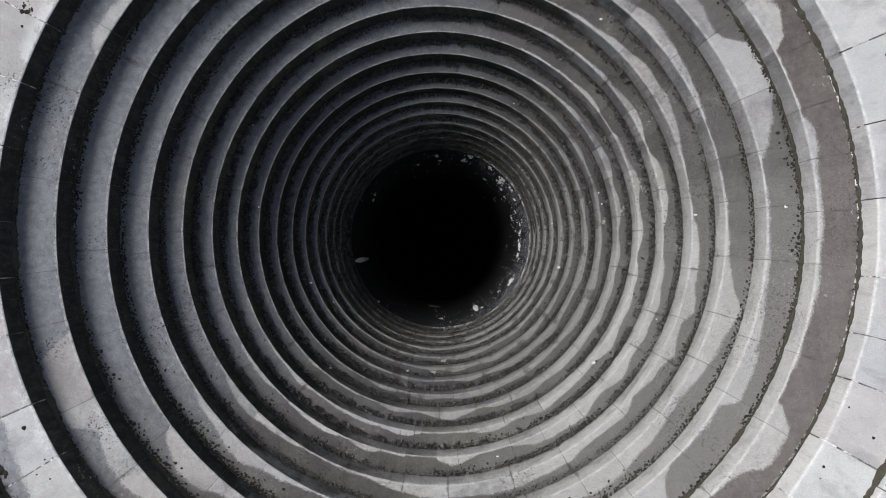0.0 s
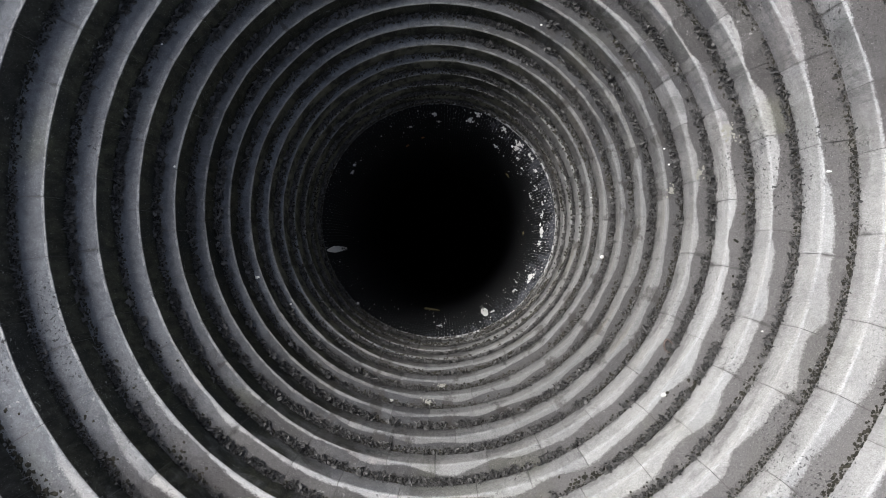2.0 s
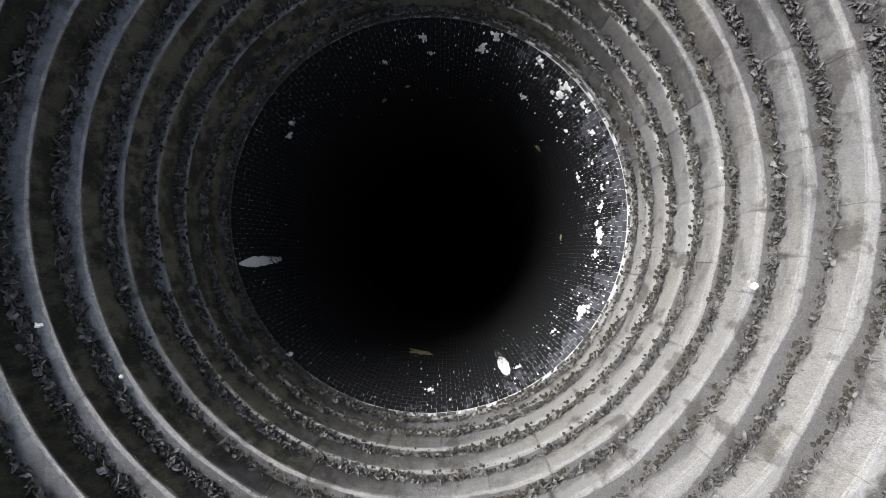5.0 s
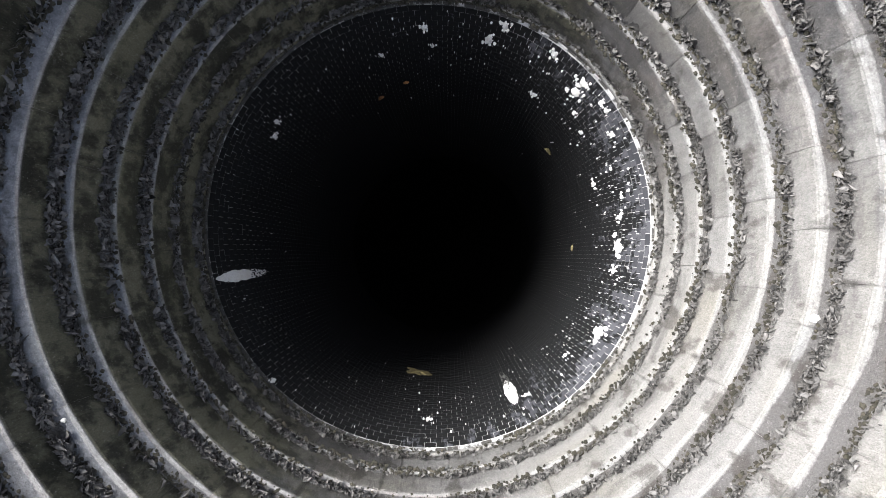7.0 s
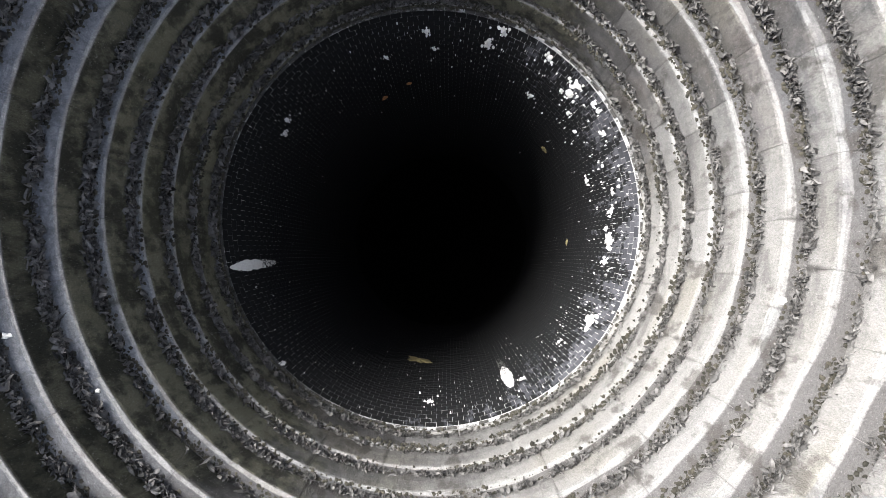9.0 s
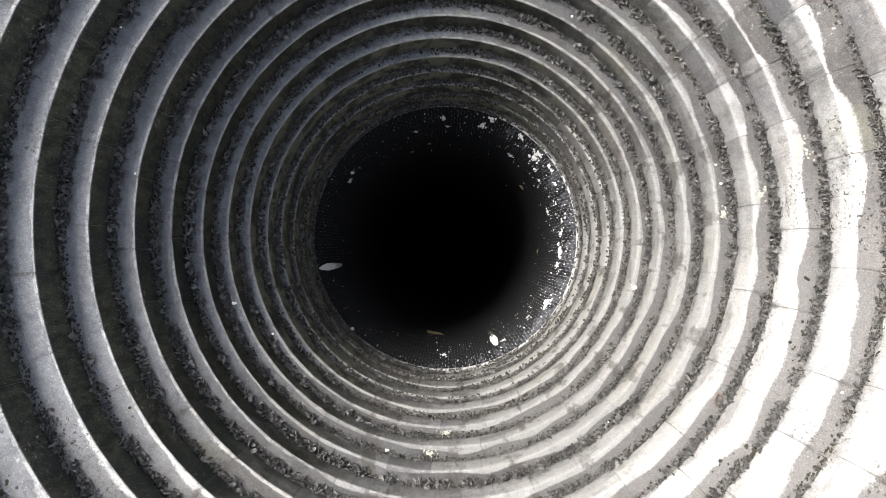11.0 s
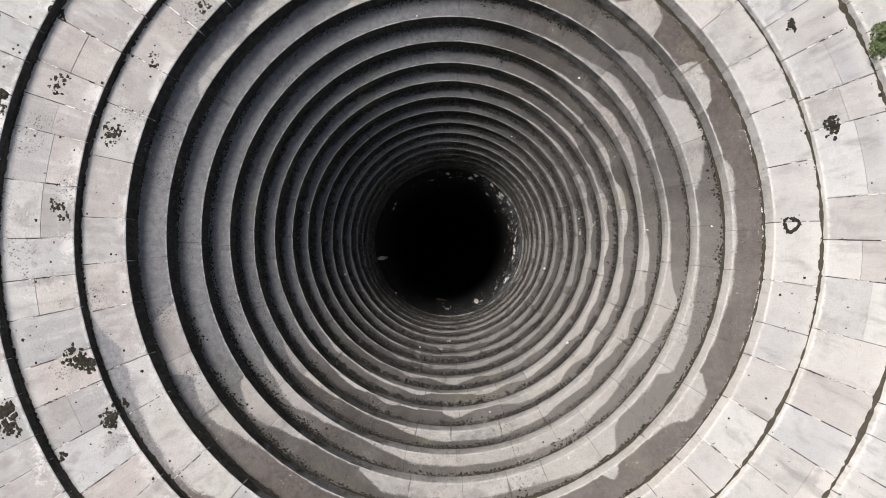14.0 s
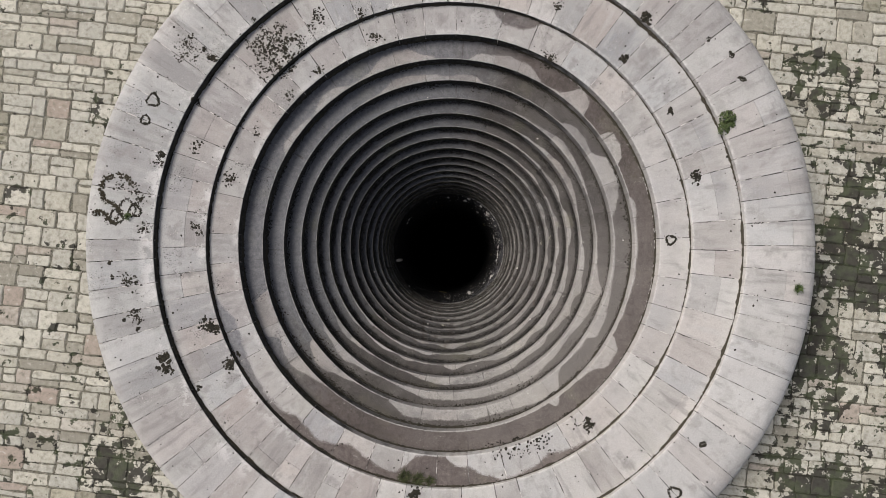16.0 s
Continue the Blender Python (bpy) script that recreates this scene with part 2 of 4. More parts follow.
    col = n.mix(mul(mul(runs, lower), n.ramp(shady, 0.3, -0.2)), col, (0.12, 0.105, 0.09))
    _, white, _ = pair("edge")
    col = n.mix(mul(mul(white, n.ramp(across, 0.93, 0.95)), n.ramp(n.noise(8, 5, rough=0.7), 0.46, 0.54)), col, (0.78, 0.77, 0.75))
    # black lichen in drifts, pale lichen
    specks = mul(n.ramp(n.noise(26, 4), 0.58, 0.63), n.ramp(n.noise(0.8, 3), 0.5, 0.66))
    specks = mul(mul(specks, sub(1.0, mul(lower, 0.8))), sub(1.0, mul(rim, n.ramp(shady, 0.6, -0.3))))
    col = n.mix(mul(specks, 0.85), col, (0.035, 0.033, 0.03))
    pale = mul(n.ramp(n.noise(17, 4), 0.6, 0.68), n.ramp(n.noise(1.1, 2), 0.55, 0.7))
    col = n.mix(mul(pale, 0.5), col, (0.62, 0.6, 0.56))
    # quartz grains and pits
    col = n.mix(mul(n.ramp(fine, 0.62, 0.7, 0, 0.5), less), col, (0.72, 0.7, 0.67))
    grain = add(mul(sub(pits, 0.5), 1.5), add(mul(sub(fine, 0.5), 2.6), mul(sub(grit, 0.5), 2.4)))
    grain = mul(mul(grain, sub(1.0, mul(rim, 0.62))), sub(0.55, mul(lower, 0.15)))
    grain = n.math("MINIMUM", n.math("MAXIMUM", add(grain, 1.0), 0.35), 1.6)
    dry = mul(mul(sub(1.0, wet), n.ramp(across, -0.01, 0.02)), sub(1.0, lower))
    # risers on the sunlit side are painted a little lighter
    grain = mul(grain, mul(add(0.56, n.math("MAXIMUM", mul(rim, 0.44), n.math("MAXIMUM", mul(dry, 0.05), mul(mul(riser, lit_side), 0.08)))), sub(1.0, mul(lower, 0.46))))  # darker below the rim and again lower down: light's fall-off put into the colour
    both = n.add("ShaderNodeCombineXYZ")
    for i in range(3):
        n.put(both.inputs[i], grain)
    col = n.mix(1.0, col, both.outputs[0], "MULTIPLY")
    rough = n.ramp(wet, 0, 1, 0.95, 0.72)
    return n.finish(col, rough, add(add(mul(fine, 0.4), mul(pits, 0.5)), mid), 0.03, 0.12)


def plain_stone(name, a, b, dirt, scale=1.0, rough=0.9, height=0.01, spec=0.3, isle=False):
    n = Nodes(name)
    fine, mid = n.noise(80 * scale, 3), n.noise(8 * scale, 5)
    col = n.mix(n.isle if isle else n.rand, a, b)
    col = n.mix(n.ramp(mid, 0.45, 0.72, 0, 0.75), col, dirt)
    col = n.mix(n.ramp(fine, 0.4, 0.8, 0, 0.4), col, tuple(c * 0.5 for c in dirt))
    return n.finish(col, rough, n.math("ADD", n.math("MULTIPLY", fine, 0.4), mid), height, spec)


def sett_stone(name, earth=False):
    """Pitching stones, yellow-grey to pink, overgrown by dark moss in drifts."""
    n = Nodes(name)
    fine, mid = n.noise(60, 3), n.noise(6, 5)
    ramp = n.add("ShaderNodeValToRGB")
    els = ramp.color_ramp.elements
    for at, c in ((0.2, (0.44, 0.427, 0.36)), (0.45, (0.57, 0.555, 0.48)), (0.7, (0.43, 0.424, 0.375)), (0.92, (0.46, 0.45, 0.39)), (0.955, (0.36, 0.3, 0.255))):
        els.new(at).color = (*c, 1)
    els[0].color, els[-1].color = (0.27, 0.258, 0.215, 1), (0.55, 0.54, 0.48, 1)
    n.put(ramp.inputs[0], n.rand)
    base = n.mix(n.ramp(n.noise(30, 5, rough=0.7), 0.44, 0.58), (0.045, 0.045, 0.03), (0.28, 0.265, 0.22)) if earth else ramp.outputs[0]
    col = n.mix(n.ramp(mid, 0.45, 0.72, 0, 0.65), base, (0.2, 0.19, 0.15))
    col = n.mix(n.ramp(mid, 0.42, 0.3, 0, 0.5), col, (0.62, 0.6, 0.54))
    col = n.mix(n.ramp(fine, 0.4, 0.8, 0, 0.5), col, (0.12, 0.115, 0.09))
    sep = n.add("ShaderNodeSeparateXYZ")
    n.put(sep.inputs[0], n.where)
    drift = n.math("ADD", n.noise(0.4, 3), n.ramp(sep.outputs[0], 9.0, 13.0, 0.0, 0.12))
    drift = n.math("ADD", drift, n.ramp(sep.outputs[1], 4.0, -7.0, -0.06, 0.1))
    drift = n.math("ADD", drift, n.math("MULTIPLY", n.math("SUBTRACT", n.noise(3.2, 6, rough=0.65), 0.5), 0.9))
    moss = n.ramp(drift, 0.62 if earth else 0.665, 0.65 if earth else 0.685)
    col = n.mix(n.math("MULTIPLY", moss, 0.9), col, n.mix(n.ramp(n.noise(2.2, 3), 0.4, 0.65), (0.014, 0.013, 0.01), (0.034, 0.046, 0.02)))
    return n.finish(col, 0.9, n.math("ADD", n.math("MULTIPLY", fine, 0.3), mid), 0.045, 0.25)


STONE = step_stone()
def joint_mortar(name, pale):
    """Joints that are open and black with dirt in places and still pointed with pale lime in others."""
    n = Nodes(name)
    dirt = n.mix(n.ramp(n.noise(1.7, 4, rough=0.7), 0.42, 0.56), (0.03, 0.028, 0.025), (0.17, 0.162, 0.155)) if pale > 0.5 else (0.07, 0.065, 0.06)
    col = n.mix(n.ramp(n.noise(2.6, 6, rough=0.75), 0.49, 0.58, 0, pale), dirt, (0.74, 0.72, 0.69))
    return n.finish(n.mix(n.ramp(n.noise(60, 3), 0.4, 0.7, 0, 0.5), col, (0.12, 0.11, 0.1)), 0.95, n.noise(60, 3), 0.005)


MORTAR, DARK_MORTAR = joint_mortar("joint_mortar", 0.9), joint_mortar("dark_joint_mortar", 0.15)


def lime_mortar():
    """Brick joints: pale lime on one side, dark slime with pale flecks elsewhere."""
    n = Nodes("lime_mortar")
    sep = n.add("ShaderNodeSeparateXYZ")
    n.put(sep.inputs[0], n.where)
    # lime paler towards the sunlit side and upwards: fading light put into the colour
    side = n.math("ADD", n.math("MULTIPLY", sep.outputs[0], 0.1), n.math("MULTIPLY", n.math("ADD", sep.outputs[2], 6.7), 0.22))
    side = n.math("SUBTRACT", side, n.math("MULTIPLY", sep.outputs[1], 0.03))
    sunlit_lime = n.ramp(n.math("ADD", n.noise(1.3, 6, rough=0.75), side), 0.44, 0.6)
    flecks = n.math("MULTIPLY", n.ramp(n.noise(16, 5, rough=0.8), 0.47, 0.58, 0, 0.85), n.ramp(n.noise(2.2, 3), 0.38, 0.58, 0.25, 1.0))
    col = n.mix(flecks, (0.016, 0.016, 0.016), (0.25, 0.246, 0.236))
    return n.finish(n.mix(n.math("MULTIPLY", sunlit_lime, n.ramp(n.noise(20, 4), 0.35, 0.5, 0.35, 1.0)), col, (0.26, 0.256, 0.248)), 0.9, n.noise(70, 3), 0.004)


SETT, EARTH = sett_stone("pitching_stone"), sett_stone("mossy_earth", True)


def edging():
    """Edging course: black, paler towards +x and uneven from stone to stone."""
    n = Nodes("pale_edging_stone")
    sep = n.add("ShaderNodeSeparateXYZ")
    n.put(sep.inputs[0], n.where)
    pale_side = n.ramp(n.math("ADD", n.math("ADD", n.noise(14, 5, rough=0.7), n.math("MULTIPLY", n.rand, 0.5)), n.math("MULTIPLY", sep.outputs[0], 0.09)), 0.84, 1.06)
    return n.finish(n.mix(pale_side, (0.035, 0.033, 0.03), (0.34, 0.335, 0.33)), 0.9, n.noise(70, 3), 0.004)


EDGE = edging()


def shaft_brick(name, isle):
    """Slate-blue engineering brick, black slime drips; fading light painted in by side and depth."""
    n = Nodes(name)
    sep = n.add("ShaderNodeSeparateXYZ")
    n.put(sep.inputs[0], n.where)
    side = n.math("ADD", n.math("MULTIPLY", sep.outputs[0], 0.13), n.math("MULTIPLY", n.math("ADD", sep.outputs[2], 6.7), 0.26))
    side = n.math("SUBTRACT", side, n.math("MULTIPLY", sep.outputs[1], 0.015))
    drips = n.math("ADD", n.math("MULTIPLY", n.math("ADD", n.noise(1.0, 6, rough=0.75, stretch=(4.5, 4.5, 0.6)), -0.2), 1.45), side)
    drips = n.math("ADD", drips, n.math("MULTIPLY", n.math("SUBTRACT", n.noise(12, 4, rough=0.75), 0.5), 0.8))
    pale_side = n.ramp(drips, 0.58, 0.67)
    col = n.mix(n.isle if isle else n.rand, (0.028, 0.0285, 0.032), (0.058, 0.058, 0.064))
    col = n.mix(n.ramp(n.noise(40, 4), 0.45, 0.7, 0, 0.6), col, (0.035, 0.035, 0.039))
    return n.finish(n.mix(pale_side, (0.0085, 0.0085, 0.0088), col), 0.85, n.noise(60, 3), 0.004, 0.05)


BRICK, BRICKS = shaft_brick("engineering_brick", False), shaft_brick("engineering_brick_rest", True)
LIME_MORTAR = lime_mortar()
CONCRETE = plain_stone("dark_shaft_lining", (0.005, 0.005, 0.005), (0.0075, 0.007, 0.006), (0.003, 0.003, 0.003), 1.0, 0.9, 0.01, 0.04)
LIME = plain_stone("lime_crust", (0.6, 0.59, 0.565), (0.47, 0.46, 0.44), (0.42, 0.4, 0.37), 2.0, 0.85, 0.01, 0.3, True)
LEAF = plain_stone("dead_leaf", (0.125, 0.119, 0.113), (0.009, 0.0086, 0.008), (0.05, 0.046, 0.042), 2.0, 0.7, 0.003, 0.3, True)
MOSS = plain_stone("black_moss", (0.022, 0.021, 0.017), (0.05, 0.045, 0.035), (0.02, 0.02, 0.015), 4.0, 1.0, 0.01, 0.1, True)
GREEN = plain_stone("green_blades", (0.085, 0.14, 0.04), (0.04, 0.07, 0.025), (0.11, 0.1, 0.045), 3.0, 0.6, 0.002, 0.3, True)
GRIME = plain_stone("packed_dirt", (0.05, 0.046, 0.036), (0.075, 0.066, 0.052), (0.035, 0.035, 0.025), 3.0, 1.0, 0.012, 0.1)
BROWN_MOSS = plain_stone("brown_moss", (0.05, 0.044, 0.032), (0.075, 0.066, 0.048), (0.035, 0.03, 0.022), 4.0, 1.0, 0.01, 0.1)
HERB = plain_stone("herb_leaf", (0.085, 0.125, 0.04), (0.035, 0.06, 0.02), (0.16, 0.17, 0.085), 3.0, 0.6, 0.002, 0.3, True)
OLIVE = plain_stone("olive_blades", (0.06, 0.075, 0.03), (0.025, 0.035, 0.015), (0.1, 0.085, 0.05), 3.0, 0.7, 0.002, 0.2, True)
PEBBLE = plain_stone("pale_pebble", (0.7, 0.69, 0.65), (0.55, 0.53, 0.48), (0.4, 0.38, 0.34), 3.0)
GRASS = plain_stone("rough_grass", (0.06, 0.09, 0.03), (0.05, 0.08, 0.03), (0.1, 0.1, 0.05), 0.2)


# ---- small tools ----
def polar(r, a, z):
    return (r * math.cos(a), r * math.sin(a), z)


def link(name, verts, faces, material, parent=None, label="", uvs=None, smooth=False):
    me = bpy.data.meshes.new(name)
    me.from_pydata(verts, [], faces)
    me.materials.append(material)
    if uvs:
        for layer, per_vert in uvs.items():
            data = me.uv_layers.new(name=layer)
            flat = np.array(per_vert, dtype=np.float32)[np.fromiter((l.vertex_index for l in me.loops), int, len(me.loops))]
            data.data.foreach_set("uv", flat.ravel())
    if smooth:
        me.polygons.foreach_set("use_smooth", [True] * len(me.polygons))
    me.validate()
    ob = new(name, me)
    ob.parent = parent
    if label:
        ob["label"] = label
    return ob


def sweep(profile, a0, a1, steps, close=True):
    """A ring segment: the closed outline of (r, z) swept from angle a0 to a1."""
    verts, faces, k = [], [], len(profile)
    for i in range(steps + 1):
        a = a0 + (a1 - a0) * i / steps
        verts += [polar(r, a, z) for r, z in profile]
    for i in range(steps):
        for j in range(k):
            p, q = i * k + j, i * k + (j + 1) % k
            faces.append((p, q, q + k, p + k))
    if close:
        faces += [tuple(range(k))[::-1], tuple(range(steps * k, steps * k + k))]
    return verts, faces


def lathe(profile, n):
    """A full ring from an open outline of (r, z)."""
    verts = [polar(r, 2 * math.pi * i / n, z) for i in range(n) for r, z in profile]
    k = len(profile)
    return verts, [(i * k + j, i * k + j + 1, (i + 1) % n * k + j + 1, (i + 1) % n * k + j) for i in range(n) for j in range(k - 1)]


def spans(mean, spread, length, rng):
    """Cuts a length into pieces of about the mean size."""
    cuts = [0.0]
    while length - cuts[-1] > mean * 1.5:
        cuts.append(cuts[-1] + mean * rng.uniform(1 - spread, 1 + spread))
    return [c for c in cuts] + [length]


# ---- the bellmouth: nosing radius and height of each ledge, from the shaft up ----
NOSING = [(2.348, -6.576), (2.390, -6.158), (2.434, -5.725), (2.505, -5.285), (2.595, -4.855), (2.725, -4.46), (2.898, -4.10),
          (3.093, -3.732), (3.308, -3.33), (3.555, -2.92), (3.837, -2.505), (4.155, -2.086), (4.516, -1.661), (4.924, -1.242),
          (5.405, -0.828), (5.976, -0.413), (6.622, 0.0), (7.572, 0.19), (9.10, 0.44), (11.42, 0.62)]
FALL = 0.02  # the ledges fall a little towards the shaft
GROUND = -1.65
MEAN = [0.66, 0.66, 0.66, 0.68, 0.7, 0.72, 0.75, 0.78, 0.8, 0.85, 0.9, 0.95, 1.0, 1.05, 1.05, 1.1, 1.15, 0.86, 0.8]
# where the damp begins on a ledge (0 nosing, 1 back), by degrees round
FRONT = {16: ((66, 1.3), (72, 0.57), (78, 0.55), (84, 1.3), (190, 1.3), (198, 0.71), (201, 0.57), (205, 0.53), (210, 0.64), (216, 0.73), (221, 0.81), (227, 0.77), (231, 0.59), (238, 0.76),
              (241, 0.66), (245, 0.44), (249, 0.45), (253, 0.66), (258, 0.77), (261, 0.48), (263, 0.05), (268, 0), (271, 0), (273, 0.3), (277, 0.36), (281, 0.7), (285, 0.95), (289, 0.95),
              (294, 0.79), (297, 0.69), (302, 0.82), (307, 0.88), (310, 1.3)),
         15: ((2, 0.11), (8, 0.09), (14, 0.18), (17, 0), (27, 0), (28.4, 0.36), (32, 0.62), (36, 0.64), (37.5, 0.29), (38, 0), (45, 0), (47, 0.71), (51, 1.06), (53, 0.58), (55, 0.1),
              (62, 0), (64, 0.25), (67, 0.53), (74, 0.6), (79, 0.46), (84, 0.28), (86, 0), (95, 0), (99, 0.26), (104, 0.73), (112, 0.64), (118, 0.06), (124, 0.04), (128, 0.43), (132, 0.49),
              (138, 0.1), (150, 0.4), (154, 0), (196, 0), (199, 0.9), (209, 0.9), (211, 0.3), (216, 0.55), (220, 0.6), (227, 0.19), (232, 0), (304, 0), (306, 0.45), (308, 0), (315, 0.02),
              (321, 0.18), (324, 0.68), (330, 0.59), (333, 0)),
         14: ((2, 0.06), (11, 0), (12, 0.13), (17, 0.57), (22, 1.0), (27, 1.14), (30.5, 0.93), (33.4, 0.37), (34, 0.23), (38, 0.41), (44, 0.53), (48, 0.18), (50, 0), (79, 0), (83, 0.37),
              (93, 0.26), (102, 0.48), (110, 0.58), (116, 0.1), (125, 0), (216, 0), (218, 0.34), (223, 0.72), (227, 0.63), (232, 0.32), (236, 0.1), (242, 0), (250, 0), (254, 0.36), (257, 0.62),
              (282, 0.61), (292, 0.57), (301, 0.86), (309, 0.97), (312, 0.3), (315, 0), (328, 0.1), (330, 0.5), (337, 0.45), (343, 0.22), (349, 0.11)),
         13: ((2, 0.04), (21, 0), (24, 0.09), (30, 0.26), (35, 0.33), (39, 0.43), (45, 0.5), (55, 0.1), (70, 0), (212, 0), (216, 0.15), (222, 0.29), (227, 0.53), (230, 0.55), (234, 0.31),
              (240, 0.13), (246, 0), (255, 0.2), (262, 0.5), (300, 0.6), (308, 0.61), (313, 0.44), (321, 0.31), (326, 0.22), (331, 0.46), (337, 0.58), (340, 0.61), (344, 0.91), (346, 0.84),
              (347, 0.63), (351, 0.3), (354, 0.12)),
         12: ((3, 0.04), (12, 0), (18, 0.09), (23, 0.31), (29, 0.51), (39, 0.51), (50, 0.15), (65, 0), (214, 0), (220, 0.36), (226, 0.34), (233, 0.14), (240, 0), (255, 0.1), (261, 0.35),
              (267, 0.57), (284, 0.61), (300, 0.51), (307, 0.24), (316, 0.37), (320, 0.05), (325, 0.31), (328, 0.27), (332, 0.6), (335, 0.41), (339, 0.29), (342, 0.64), (347, 0.42), (356, 0.38))}
FRONT_BELOW = ((10, 0.2), (30, 0.2), (55, 0.06), (80, 0), (205, 0), (225, 0.1), (250, 0.16), (280, 0.28), (310, 0.24), (340, 0.24), (355, 0.2))


def damp_front(k, deg):
    """Where the damp begins on ledge k at that many degrees round."""
    if k > 16:
        return 9.0
    rows = FRONT.get(k, FRONT_BELOW)
    deg = deg % 360
    rows = ((rows[-1][0] - 360, rows[-1][1]), *rows, (rows[0][0] + 360, rows[0][1]))
    for (a, p), (b, q) in zip(rows, rows[1:]):
        if a <= deg <= b:
            f = p + (q - p) * (deg - a) / max(b - a, 0.01)
            break
    if k not in FRONT:
        a = radians(deg)
        f *= max(0.0, 1 + 2.2 * noise.noise((math.cos(a) * NOSING[k][0] * 1.7, math.sin(a) * NOSING[k][0] * 1.7, k * 5.3)))
    return f if f > 0.02 else -0.4


# joints that run askew of an even spacing, in degrees round the ring
JOINTS = {16: (3.4, 13, 23, 32, 40.4, 50, 59.7, 69.6, 78.3, 89.9, 98.2, 105.6, 114.3, 120.9, 128.2, 135.7, 142.9, 152.6, 161, 169.6, 179.5, 187, 194.5,
               204, 211.6, 223.8, 232.7, 242.9, 252, 260, 269, 277, 286, 295, 303, 310, 317.2, 322.6, 331, 339.5, 345.6, 353.2),
          17: (0.5, 6.7, 17.1, 22.1, 28.8, 34.5, 42.5, 47.8, 54.9, 61.3, 67, 73, 80, 86, 92, 98, 105, 110, 114, 119.5, 125, 132, 140.4, 146.5, 153.1, 159.1, 163.6,
               168, 175, 182.8, 188.4, 193.5, 199.9, 205.1, 210.9, 217.4, 222.2, 228.8, 234.8, 239, 244.2, 248.1, 256, 262.2, 268, 275, 282.7, 288.1, 296.8,
               303.6, 308.8, 315.5, 324, 329.3, 334.8, 340.6, 346.9, 354.9),
          18: (1.5, 5.7, 10, 14, 18.3, 22.3, 27.1, 31.4, 35.6, 39.9, 44.2, 48.5, 53, 57.5, 62, 66.5, 71, 75.5, 80, 84.5, 89, 93.5, 98, 102.5, 107, 111.5, 116, 120.5, 125,
               129.7, 134.3, 138.6, 143, 147.2, 151.7, 155.7, 159.9, 164.6, 172.7, 181.4, 185, 189.6, 194.1, 198.1, 202.7, 208.2, 211.7, 216, 219.9, 224.1, 228.7, 233, 237.5,
               242, 246.5, 251, 255.5, 260, 264.5, 269, 273.5, 278, 282.5, 287, 291.5, 296, 300.5, 305, 309.5, 314, 318.6, 322.5, 327.7, 331.3, 335.9, 340, 344.2, 348.4, 352.2, 357.3)}

spillway = tagged(new("bellmouth_spillway"), "round stepped gritstone bellmouth spillway narrowing to a dark brick shaft", "spillway")


def back_of(k):
    """Height of ledge k at the foot of the next riser."""
    r0, z0 = NOSING[k]
    return z0 + FALL * (NOSING[k + 1][0] - r0)


